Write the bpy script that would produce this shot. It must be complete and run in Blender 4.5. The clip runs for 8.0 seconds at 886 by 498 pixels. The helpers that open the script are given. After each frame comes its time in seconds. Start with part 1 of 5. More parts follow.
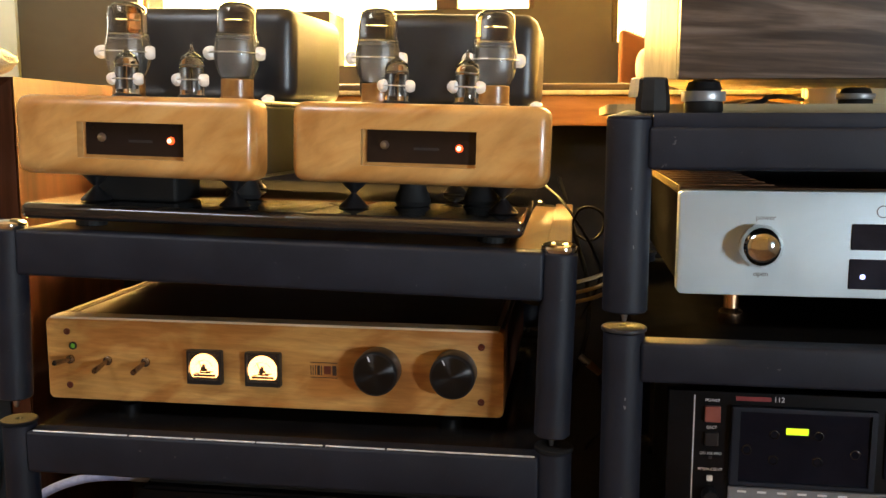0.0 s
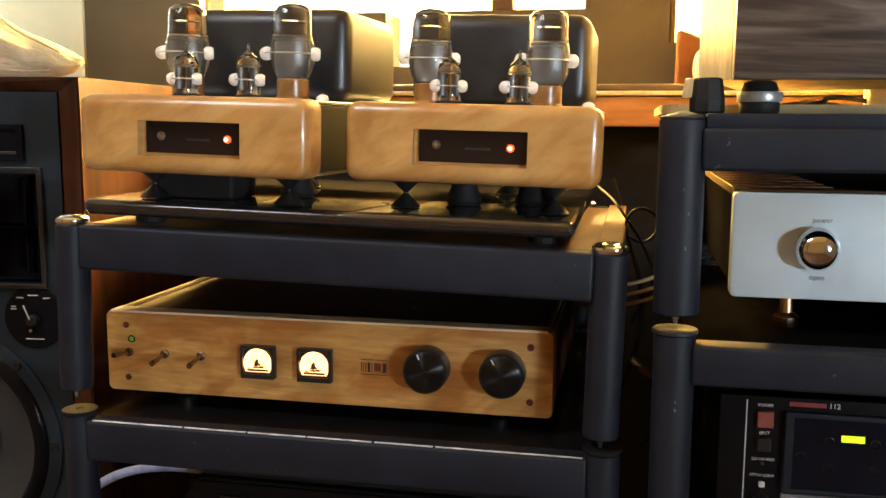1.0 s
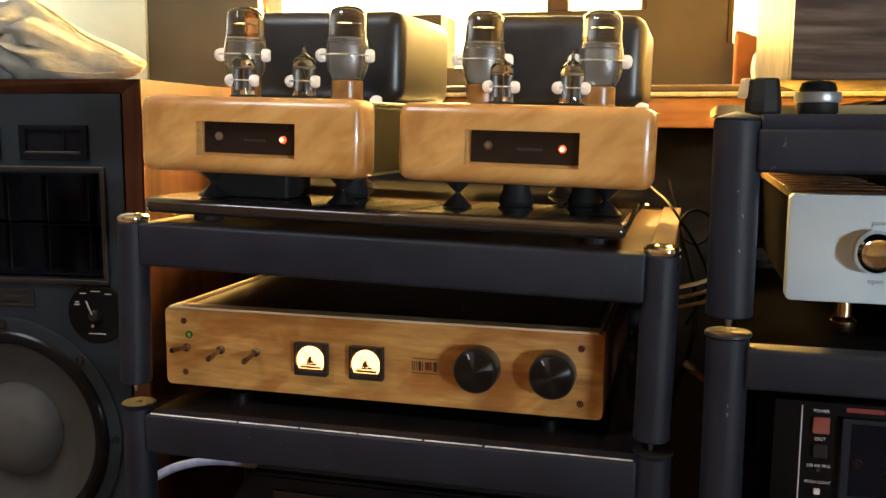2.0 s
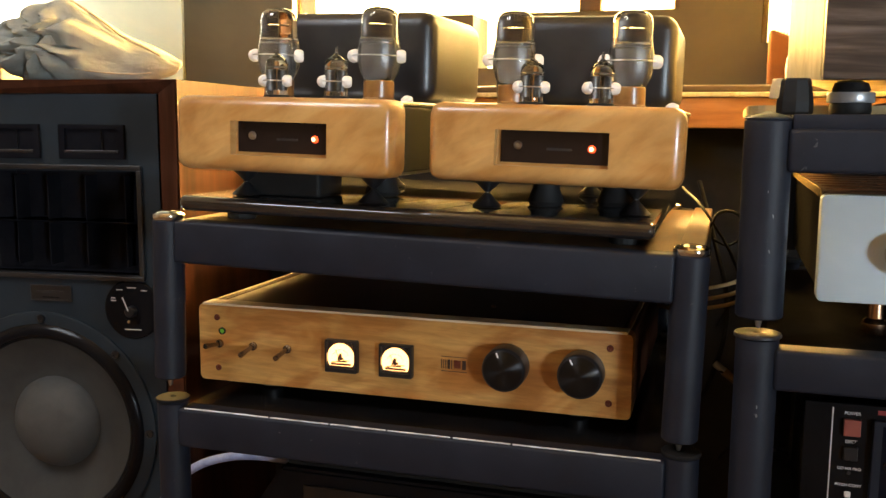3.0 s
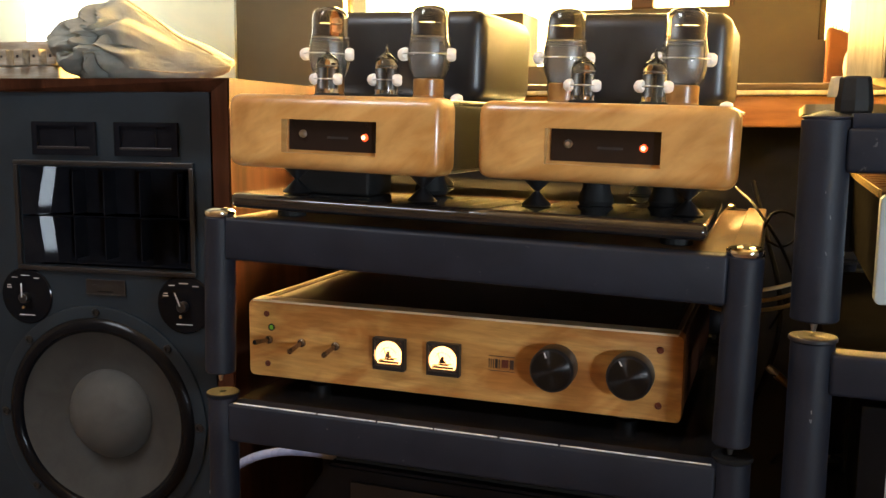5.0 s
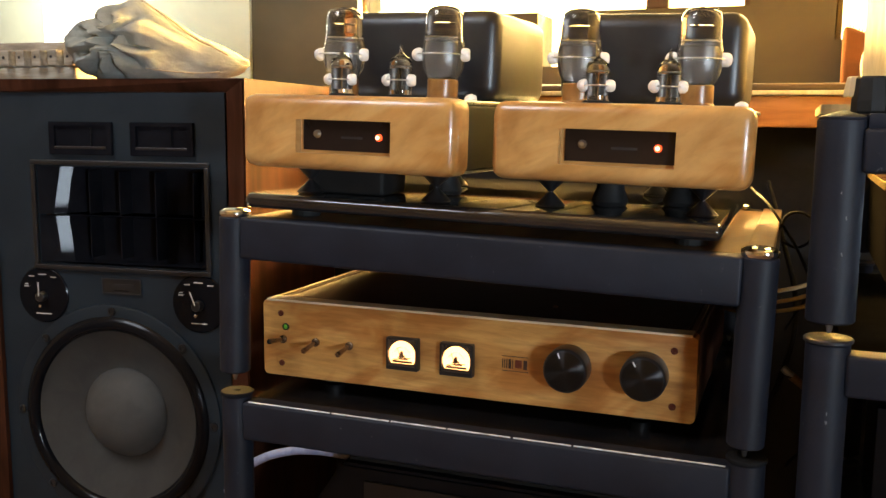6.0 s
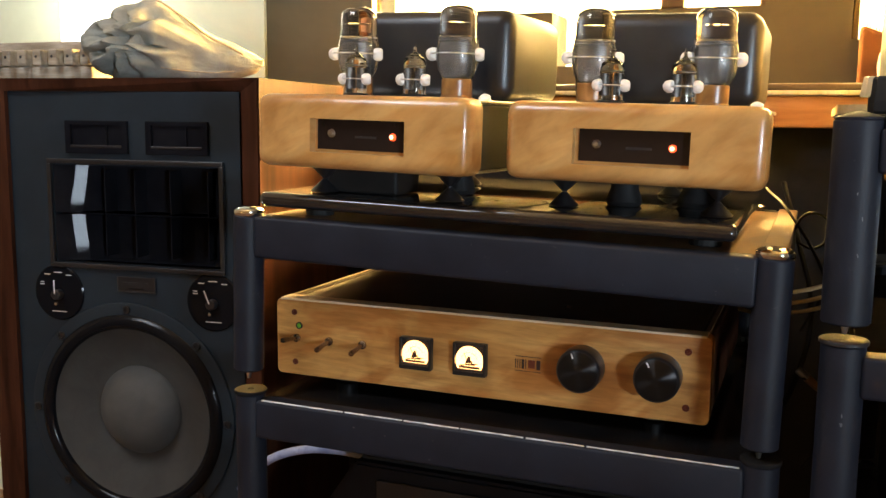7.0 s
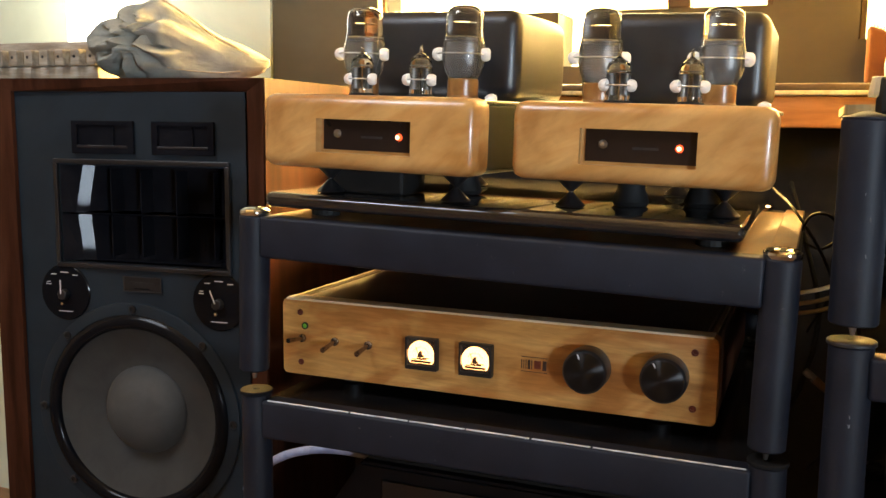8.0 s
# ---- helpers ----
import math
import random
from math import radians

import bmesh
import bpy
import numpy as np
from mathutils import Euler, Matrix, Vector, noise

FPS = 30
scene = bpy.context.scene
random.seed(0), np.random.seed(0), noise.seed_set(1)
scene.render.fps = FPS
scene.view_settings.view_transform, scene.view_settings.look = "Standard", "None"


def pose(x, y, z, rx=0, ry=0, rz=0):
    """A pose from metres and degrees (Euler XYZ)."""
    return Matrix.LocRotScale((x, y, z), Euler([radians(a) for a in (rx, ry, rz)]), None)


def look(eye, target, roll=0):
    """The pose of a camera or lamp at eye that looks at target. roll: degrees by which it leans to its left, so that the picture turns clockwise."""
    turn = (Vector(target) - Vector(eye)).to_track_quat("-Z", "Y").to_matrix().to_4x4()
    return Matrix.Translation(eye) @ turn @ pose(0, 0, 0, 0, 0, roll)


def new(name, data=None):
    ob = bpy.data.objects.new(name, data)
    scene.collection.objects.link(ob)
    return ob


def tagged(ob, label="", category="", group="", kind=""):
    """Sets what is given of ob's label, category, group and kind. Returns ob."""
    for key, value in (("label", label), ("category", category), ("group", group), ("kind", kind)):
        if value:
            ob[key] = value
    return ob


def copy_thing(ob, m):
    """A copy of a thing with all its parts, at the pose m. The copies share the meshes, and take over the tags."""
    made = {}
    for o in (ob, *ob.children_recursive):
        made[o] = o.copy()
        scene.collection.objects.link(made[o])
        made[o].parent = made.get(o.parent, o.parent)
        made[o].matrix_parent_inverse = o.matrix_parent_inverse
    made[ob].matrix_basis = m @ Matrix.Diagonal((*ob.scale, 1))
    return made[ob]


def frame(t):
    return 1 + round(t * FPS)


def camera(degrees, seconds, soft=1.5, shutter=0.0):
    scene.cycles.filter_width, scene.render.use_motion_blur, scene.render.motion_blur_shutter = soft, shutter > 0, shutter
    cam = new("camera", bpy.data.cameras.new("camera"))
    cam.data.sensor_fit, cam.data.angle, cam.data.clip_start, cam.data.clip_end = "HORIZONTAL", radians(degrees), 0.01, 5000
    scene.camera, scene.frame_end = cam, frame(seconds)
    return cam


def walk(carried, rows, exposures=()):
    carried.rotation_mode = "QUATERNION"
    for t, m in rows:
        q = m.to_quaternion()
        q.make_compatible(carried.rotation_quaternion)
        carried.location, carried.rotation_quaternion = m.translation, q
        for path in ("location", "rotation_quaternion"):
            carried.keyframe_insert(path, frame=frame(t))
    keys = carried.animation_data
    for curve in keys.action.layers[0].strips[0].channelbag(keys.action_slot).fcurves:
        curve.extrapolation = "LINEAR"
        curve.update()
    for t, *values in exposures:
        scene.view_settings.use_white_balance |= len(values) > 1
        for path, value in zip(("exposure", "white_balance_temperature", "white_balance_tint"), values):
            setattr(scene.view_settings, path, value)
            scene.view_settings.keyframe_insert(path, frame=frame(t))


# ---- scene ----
cam = camera(51.4, 8.0, soft=1.5)
PATH = [
    (0, (0.49, -0.787, 0.873), (0.21, 1.174, 0.598), 0.1),
    (0.5, (0.495, -0.788, 0.872), (0.145, 1.163, 0.6), 0.2),
    (1, (0.495, -0.79, 0.872), (0.096, 1.151, 0.599), 0.3),
    (1.5, (0.496, -0.791, 0.871), (0.034, 1.136, 0.6), 0.3),
    (3, (0.503, -0.799, 0.871), (-0.079, 1.095, 0.601), 0.4),
    (3.5, (0.502, -0.797, 0.871), (-0.11, 1.088, 0.6), 0.4),
    (4, (0.501, -0.796, 0.871), (-0.143, 1.078, 0.598), 0.5),
    (4.5, (0.501, -0.797, 0.871), (-0.164, 1.07, 0.597), 0.5),
    (6, (0.502, -0.798, 0.871), (-0.206, 1.052, 0.597), 0.5),
    (6.5, (0.502, -0.799, 0.871), (-0.224, 1.044, 0.597), 0.5),
    (7, (0.502, -0.798, 0.871), (-0.233, 1.041, 0.596), 0.6),
    (7.5, (0.5, -0.795, 0.871), (-0.243, 1.041, 0.594), 0.6),
    (8, (0.501, -0.797, 0.871), (-0.245, 1.038, 0.596), 0.6),
]
walk(cam, [(t, look(e, a, r)) for t, e, a, r in PATH], exposures=((0, 0.44, 7000, 10), (4, 0.44, 6900, 10), (8, 0.44, 6650, 10)))

# ---------------------------------------------------------------- light
world = bpy.data.worlds.new("world")
scene.world = world
world.use_nodes = True
wn = world.node_tree.nodes
sky = wn.new("ShaderNodeTexSky")
sky.sky_type, sky.sun_disc = "NISHITA", False
sky.sun_elevation, sky.sun_rotation = radians(20), radians(10)
wn["Background"].inputs["Strength"].default_value = 0.1
world.node_tree.links.new(sky.outputs[0], wn["Background"].inputs["Color"])


def area_lamp(name, eye, target, w, h, power, colour):
    lamp = bpy.data.lights.new(name, "AREA")
    lamp.shape, lamp.size, lamp.size_y, lamp.energy, lamp.color = "RECTANGLE", w, h, power, colour
    ob = new(name, lamp)
    ob.matrix_world = look(eye, target)
    return ob


# daylight through the window in the right-hand wall
area_lamp("daylight_window", (2.7, -2.58, 0.79), (0.3, 0, 0.74), 0.39, 0.38, 76, (0.68, 0.83, 1.0))
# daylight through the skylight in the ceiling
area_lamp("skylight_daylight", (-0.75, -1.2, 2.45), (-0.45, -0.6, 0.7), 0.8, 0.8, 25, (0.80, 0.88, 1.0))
# warm evening light through the window behind the equipment
area_lamp("sunlit_window", (0.06, 0.79, 1.135), (0.2, -0.6, 0.95), 0.66, 0.14, 95, (1.0, 0.60, 0.17))
area_lamp("narrow_window_light", (0.70, 0.79, 1.30), (0.7, 0.0, 0.85), 0.2, 0.5, 7, (1.0, 0.66, 0.22))

# ---------------------------------------------------------------- materials


def nodes_of(name):
    m = bpy.data.materials.new(name)
    m.use_nodes = True
    return m, m.node_tree.nodes, m.node_tree.links, m.node_tree.nodes["Principled BSDF"]


def coords(n, l, scale, turn=(0, 0, 0)):
    tc, mp = n.new("ShaderNodeTexCoord"), n.new("ShaderNodeMapping")
    mp.vector_type = "TEXTURE"
    mp.inputs["Scale"].default_value = [1 / a for a in scale]
    mp.inputs["Rotation"].default_value = [radians(a) for a in turn]
    l.new(tc.outputs["Object"], mp.inputs["Vector"])
    return mp.outputs[0]


def noise_tex(n, l, vec, scale, detail=4, rough=0.55, warp=0.0):
    t = n.new("ShaderNodeTexNoise")
    t.inputs["Scale"].default_value, t.inputs["Detail"].default_value = scale, detail
    t.inputs["Roughness"].default_value, t.inputs["Distortion"].default_value = rough, warp
    l.new(vec, t.inputs["Vector"])
    return t.outputs["Fac"]


def ramp(n, l, fac, stops):
    r = n.new("ShaderNodeValToRGB")
    while len(r.color_ramp.elements) < len(stops):
        r.color_ramp.elements.new(0.5)
    for e, (p, c) in zip(r.color_ramp.elements, stops):
        e.position, e.color = p, (*c, 1)
    l.new(fac, r.inputs["Fac"])
    return r.outputs["Color"]


def mix(n, l, a, b, fac, kind="MIX"):
    m = n.new("ShaderNodeMix")
    m.data_type, m.blend_type = "RGBA", kind
    for sock, v in ((m.inputs[0], fac), (m.inputs[6], a), (m.inputs[7], b)):
        if isinstance(v, (int, float)):
            sock.default_value = v
        elif isinstance(v, tuple):
            sock.default_value = (*v, 1)
        else:
            l.new(v, sock)
    return m.outputs[2]


def bump(n, l, bsdf, height, strength, dist=0.001):
    b = n.new("ShaderNodeBump")
    b.inputs["Strength"].default_value, b.inputs["Distance"].default_value = strength, dist
    l.new(height, b.inputs["Height"])
    l.new(b.outputs[0], bsdf.inputs["Normal"])


def to_rough(n, l, bsdf, fac, lo, hi):
    m = n.new("ShaderNodeMapRange")
    m.inputs["To Min"].default_value, m.inputs["To Max"].default_value = lo, hi
    l.new(fac, m.inputs["Value"])
    l.new(m.outputs[0], bsdf.inputs["Roughness"])


def wood(name, dark, mid, light, grain=(6, 60, 60), turn=(0, 0, 0), rough=0.35, scale=1.0, coat=0.0, warp=1.2, blotch=None, vein=0.55):
    m, n, l, b = nodes_of(name)
    v = coords(n, l, grain, turn)
    big = noise_tex(n, l, v, 1.0 * scale, 3, 0.5, warp)
    fine = noise_tex(n, l, v, 7.0 * scale, 5, 0.65, 0.4)
    c1 = ramp(n, l, big, [(0.34, dark), (0.47, mid), (0.62, light)])
    c2 = ramp(n, l, fine, [(0.35, (0.55, 0.5, 0.45)), (0.6, (1, 1, 1))])
    col = mix(n, l, c1, c2, vein, "MULTIPLY")
    if blotch:
        spread = noise_tex(n, l, coords(n, l, (7, 12, 22), (0, -18, 0)), 1.0, 3, 0.6, 0.9)
        col = mix(n, l, col, ramp(n, l, spread, [(0.42, blotch), (0.58, (1, 1, 1))]), 0.85, "MULTIPLY")
    l.new(col, b.inputs["Base Color"])
    to_rough(n, l, b, fine, rough - 0.07, rough + 0.1)
    b.inputs["Coat Weight"].default_value = coat
    bump(n, l, b, fine, 0.12, 0.0006)
    return m


def surface(name, c1, c2, rough=0.5, metal=0.0, grain=40, fine=400, relief=0.15, dist=0.0005, spots=None):
    m, n, l, b = nodes_of(name)
    v = coords(n, l, (1, 1, 1))
    big, small = noise_tex(n, l, v, grain, 4, 0.6, 0.5), noise_tex(n, l, v, fine, 3, 0.6)
    col = ramp(n, l, big, [(0.35, c1), (0.65, c2)])
    if spots:
        sp = noise_tex(n, l, v, 90, 6, 0.75, 0.3)
        f = ramp(n, l, sp, [(0.66, (0, 0, 0)), (0.70, (1, 1, 1))])
        col = mix(n, l, col, spots, f)
    l.new(col, b.inputs["Base Color"])
    b.inputs["Metallic"].default_value = metal
    to_rough(n, l, b, big, max(rough - 0.06, 0.02), rough + 0.08)
    bump(n, l, b, small, relief, dist)
    return m


def glow(name, colour, strength):
    m, n, l, b = nodes_of(name)
    b.inputs["Base Color"].default_value = (*colour, 1)
    b.inputs["Emission Color"].default_value, b.inputs["Emission Strength"].default_value = (*colour, 1), strength
    return m


def clear_glass(name, tint=(1, 1, 1), rough=0.0):
    m, n, l, b = nodes_of(name)
    b.inputs["Base Color"].default_value = (*tint, 1)
    b.inputs["Transmission Weight"].default_value, b.inputs["Roughness"].default_value = 1.0, rough
    b.inputs["IOR"].default_value = 1.45
    return m


MAPLE = wood("veined maple", (0.40, 0.190, 0.055), (0.53, 0.285, 0.092), (0.62, 0.360, 0.130), (5, 11, 13), (0, -34, 0), 0.30, 1.0, 0.35, 1.6, (0.80, 0.63, 0.44), 0.35)
OAK = wood("golden plate wood", (0.36, 0.150, 0.040), (0.57, 0.290, 0.082), (0.68, 0.385, 0.130), (3.6, 22, 30), (0, 2, 0), 0.36, 1.0, 0.2, 0.8, (0.70, 0.49, 0.35))
OAK_EDGE = wood("pale plywood edge", (0.50, 0.33, 0.16), (0.66, 0.47, 0.25), (0.74, 0.56, 0.33), (4, 200, 200), rough=0.5)
LIT_EDGE = wood("pale edge wood painted lit", (0.66, 0.52, 0.34), (0.76, 0.63, 0.44), (0.82, 0.70, 0.52), (4, 200, 200), rough=0.3)
MAHOGANY = wood("red brown cabinet veneer", (0.024, 0.0082, 0.0042), (0.044, 0.015, 0.0075), (0.062, 0.0225, 0.012), (24, 24, 2.5), (0, 0, 0), 0.42, 1.0, 0.0)
MAHOGANY.node_tree.nodes["Principled BSDF"].inputs["Specular IOR Level"].default_value = 0.11
SHELF_WOOD = wood("orange shelf veneer", (0.14, 0.065, 0.025), (0.22, 0.115, 0.045), (0.28, 0.16, 0.07), (24, 3, 24), rough=0.4)
DRIFTWOOD = wood("greyish bare wood", (0.22, 0.18, 0.13), (0.34, 0.29, 0.22), (0.44, 0.39, 0.31), (6, 40, 40), rough=0.6)
WALNUT = wood("dark walnut front", (0.030, 0.021, 0.016), (0.070, 0.050, 0.038), (0.150, 0.115, 0.090), (2.2, 18, 24), (0, 4, 0), 0.42, 1.0, 0.1, 2.6, None, 0.8)
PALE_WOOD = wood("pale birch side", (0.42, 0.34, 0.17), (0.60, 0.50, 0.27), (0.70, 0.60, 0.36), (20, 20, 3), rough=0.5)
SILL_WOOD = wood("orange brown sill wood", (0.20, 0.075, 0.022), (0.34, 0.14, 0.045), (0.43, 0.20, 0.07), (2, 30, 20), rough=0.4)
FLOOR_WOOD = wood("brown floor boards", (0.14, 0.07, 0.035), (0.22, 0.12, 0.06), (0.3, 0.17, 0.09), (2, 14, 10), rough=0.4)
LEVER = surface("worn bronze lever", (0.20, 0.155, 0.12), (0.34, 0.27, 0.215), 0.24, 1.0, 120, 600, 0.1)
RACK = surface("grey textured rack paint", (0.0068, 0.0086, 0.0150), (0.0110, 0.0138, 0.0230), 0.54, 0.0, 22, 900, 0.25, 0.0004, (0.075, 0.075, 0.08))
RACK.node_tree.nodes["Principled BSDF"].inputs["Specular IOR Level"].default_value = 0.30
BLACK = surface("satin black paint", (0.007, 0.007, 0.008), (0.013, 0.0125, 0.013), 0.36, 0.0, 30, 700, 0.1)
DULL_BLACK = surface("dull black sheet metal", (0.0035, 0.0035, 0.0035), (0.0055, 0.0052, 0.005), 0.85, 0.0, 40, 600, 0.2)
DULL_BLACK.node_tree.nodes["Principled BSDF"].inputs["Specular IOR Level"].default_value = 0.0
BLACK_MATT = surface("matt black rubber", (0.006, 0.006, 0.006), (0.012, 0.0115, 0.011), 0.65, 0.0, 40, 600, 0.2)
GLOSS = surface("polished black stone", (0.010, 0.009, 0.009), (0.018, 0.016, 0.015), 0.11, 0.0, 60, 500, 0.02)
GLOSS.node_tree.nodes["Principled BSDF"].inputs["Coat Weight"].default_value = 1.0
GLOSS.node_tree.nodes["Principled BSDF"].inputs["Coat Roughness"].default_value = 0.05
TOP_GLOSS = surface("dark brown lid", (0.045, 0.022, 0.011), (0.070, 0.036, 0.018), 0.36, 0.0, 20, 400, 0.04)
TOP_GLOSS.node_tree.nodes["Principled BSDF"].inputs["Specular IOR Level"].default_value = 0.3
CHROME = surface("polished chrome", (0.70, 0.70, 0.69), (0.78, 0.78, 0.77), 0.07, 1.0, 40, 300, 0.02)
STEEL = surface("brushed steel", (0.50, 0.49, 0.47), (0.62, 0.61, 0.59), 0.28, 1.0, 50, 500, 0.08)
BRONZE = surface("tarnished metal disc", (0.014, 0.014, 0.016), (0.032, 0.031, 0.031), 0.42, 0.2, 60, 500, 0.1)
# cap disc colour darkened for caps that the warm window light misses
CAP_SHADE = surface("darkened copy of cap disc", (0.007, 0.007, 0.008), (0.013, 0.013, 0.013), 0.7, 0.0, 60, 500, 0.1)
CAP_SHADE.node_tree.nodes["Principled BSDF"].inputs["Specular IOR Level"].default_value = 0.08
SHELF_BLACK = surface("polished black shelf", (0.006, 0.005, 0.005), (0.011, 0.0095, 0.009), 0.18, 0.0, 30, 500, 0.03)
ALUMINIUM = surface("turned aluminium", (0.36, 0.37, 0.38), (0.44, 0.45, 0.46), 0.34, 0.6, 40, 900, 0.05)
HUB_BLACK = surface("glossy dark hub plastic", (0.008, 0.008, 0.010), (0.014, 0.014, 0.016), 0.14, 0.0, 60, 400, 0.02)
SILVER = surface("bead blasted aluminium", (0.60, 0.715, 0.765), (0.65, 0.765, 0.815), 0.42, 0.35, 18, 1500, 0.06, 0.0002)
SHEEN_TRIM = surface("worn trim with painted sheen", (0.36, 0.37, 0.38), (0.74, 0.75, 0.76), 0.4, 0.1, 70, 400, 0.2)
BRASS = surface("polished brass", (0.62, 0.46, 0.20), (0.74, 0.56, 0.27), 0.24, 1.0, 50, 400, 0.03)
COPPER = surface("copper foot", (0.40, 0.22, 0.13), (0.55, 0.34, 0.2), 0.25, 1.0, 50, 400, 0.03)
BAFFLE = surface("slate grey baffle", (0.0105, 0.0158, 0.0212), (0.0145, 0.0218, 0.0288), 0.5, 0.0, 14, 800, 0.15)
BAFFLE.node_tree.nodes["Principled BSDF"].inputs["Specular IOR Level"].default_value = 0.22
CONE = surface("grey paper cone", (0.024, 0.0236, 0.0220), (0.037, 0.0362, 0.0332), 0.8, 0.0, 26, 500, 0.35, 0.0008)
DUST_CAP = surface("grey felt dust cap", (0.042, 0.042, 0.039), (0.058, 0.057, 0.053), 0.78, 0.0, 30, 600, 0.3, 0.0006)
SURROUND = surface("glossy black rubber surround", (0.004, 0.0045, 0.006), (0.006, 0.0065, 0.008), 0.16, 0.0, 8, 300, 0.03)
HORN = surface("smooth black horn plastic", (0.006, 0.006, 0.008), (0.010, 0.010, 0.012), -0.045, 0.0, 30, 300, 0.02)
HORN.node_tree.nodes["Principled BSDF"].inputs["Specular IOR Level"].default_value = 0.02
WHITE = surface("white ceramic", (0.72, 0.68, 0.62), (0.82, 0.79, 0.74), 0.35, 0.0, 50, 400, 0.05)
WHITE_INK = surface("white lettering", (0.70, 0.70, 0.70), (0.78, 0.78, 0.78), 0.5)
GREY_INK = surface("grey lettering", (0.16, 0.16, 0.17), (0.22, 0.22, 0.23), 0.5)
DARK_INK = surface("burnt brown lettering", (0.030, 0.012, 0.007), (0.045, 0.019, 0.011), 0.55)
RED_INK = surface("red lettering", (0.24, 0.025, 0.025), (0.32, 0.04, 0.038), 0.5)
RED_PLASTIC = surface("red push button", (0.25, 0.058, 0.040), (0.32, 0.085, 0.060), 0.4)
DARK_PLASTIC = surface("dark grey plastic", (0.0035, 0.0035, 0.0045), (0.006, 0.006, 0.0075), 0.5)
SCREW = surface("dark copper screw", (0.13, 0.034, 0.022), (0.19, 0.055, 0.036), 0.35, 0.5, 200, 800, 0.3)
PLATE_METAL = surface("grey tube anode", (0.05, 0.046, 0.042), (0.10, 0.094, 0.088), 0.4, 0.7, 60, 500, 0.1)
TUBE_BASE = surface("brown tube base", (0.14, 0.07, 0.03), (0.22, 0.12, 0.05), 0.35, 0.0, 60, 400, 0.05)
DARK_WALL = surface("dark brown painted panelling", (0.082, 0.067, 0.034), (0.112, 0.092, 0.048), 0.55, 0.0, 5, 200, 0.1)
CREAM_WALL = surface("cream plaster", (0.60, 0.65, 0.50), (0.68, 0.73, 0.57), 0.85, 0.0, 5, 160, 0.15, 0.001)
ROOM_WALL = surface("dim room plaster", (0.26, 0.215, 0.160), (0.33, 0.280, 0.215), 0.9, 0.0, 4, 120, 0.15, 0.001)
CEILING = surface("white ceiling paint", (0.62, 0.55, 0.44), (0.70, 0.63, 0.52), 0.9, 0.0, 4, 120, 0.1, 0.001)
FRAME_PAINT = surface("brown window frame paint", (0.075, 0.045, 0.022), (0.11, 0.07, 0.035), 0.4, 0.0, 12, 200, 0.08)
PALE_BOARD = surface("pale cream shelf board", (0.56, 0.48, 0.28), (0.66, 0.57, 0.35), 0.35, 0.0, 10, 300, 0.05)
LINEN = surface("undyed linen", (0.26, 0.27, 0.235), (0.37, 0.375, 0.325), 0.92, 0.0, 40, 700, 0.9, 0.0020)
ROPE = surface("jute cord", (0.30, 0.24, 0.15), (0.42, 0.35, 0.24), 0.9, 0.0, 200, 900, 0.5)
SHEET_TAN = surface("tan lacquered board", (0.32, 0.245, 0.115), (0.40, 0.31, 0.155), 0.30, 0.0, 8, 300, 0.05)
CABLE = surface("black cable jacket", (0.006, 0.006, 0.006), (0.010, 0.010, 0.010), 0.60)
CABLE.node_tree.nodes["Principled BSDF"].inputs["Specular IOR Level"].default_value = 0.12
CABLE_TAN = surface("tan cable jacket", (0.42, 0.30, 0.15), (0.55, 0.41, 0.22), 0.45)
RIM_BLUE = surface("blue grey reflecting rim", (0.20, 0.22, 0.34), (0.34, 0.36, 0.50), 0.5, 0.0, 60, 600, 0.4)
ORANGE_CLOTH = surface("orange cloth", (0.16, 0.052, 0.011), (0.22, 0.075, 0.017), 0.85, 0.0, 16, 500, 0.3)
GREY_CLOTH = surface("grey cloth", (0.30, 0.29, 0.26), (0.40, 0.39, 0.35), 0.9, 0.0, 16, 500, 0.3)
FLASH, _n, _l, _b = nodes_of("silvery getter flash")
_b.inputs["Base Color"].default_value = (0.30, 0.29, 0.28, 1)
_b.inputs["Metallic"].default_value, _b.inputs["Roughness"].default_value, _b.inputs["Alpha"].default_value = 0.8, 0.35, 0.22
AMBER = surface("amber tube base", (0.20, 0.085, 0.022), (0.28, 0.13, 0.036), 0.30, 0.0, 60, 400, 0.05)
GLASS = clear_glass("tube glass", (0.98, 0.96, 0.92))
WINDOW_GLASS = clear_glass("window glass")
SMOKED_BLUE = surface("blue grey display window", (0.010, 0.0125, 0.021), (0.016, 0.020, 0.032), 0.10, 0.0, 20, 300, 0.01)
SMOKED_BROWN = surface("brown smoked panel", (0.012, 0.007, 0.006), (0.019, 0.012, 0.010), 0.14, 0.0, 20, 300, 0.01)
SMOKED = surface("smoked display window", (0.006, 0.007, 0.012), (0.010, 0.011, 0.018), 0.10, 0.0, 20, 300, 0.01)
SURROUND.node_tree.nodes["Principled BSDF"].inputs["Specular IOR Level"].default_value = 0.13
for m in (DARK_PLASTIC, SMOKED, SMOKED_BROWN, BLACK_MATT):
    m.node_tree.nodes["Principled BSDF"].inputs["Specular IOR Level"].default_value = 0.3
for m in (DARK_PLASTIC, SMOKED):
    m.node_tree.nodes["Principled BSDF"].inputs["Specular IOR Level"].default_value = 0.16
GREEN_DISPLAY = glow("yellow green tape window", (0.50, 0.75, 0.02), 1.1)
LED_RED = glow("orange red lamp", (1.0, 0.09, 0.02), 1.5)
LED_CORE = glow("lamp core", (1.0, 0.50, 0.30), 3.0)
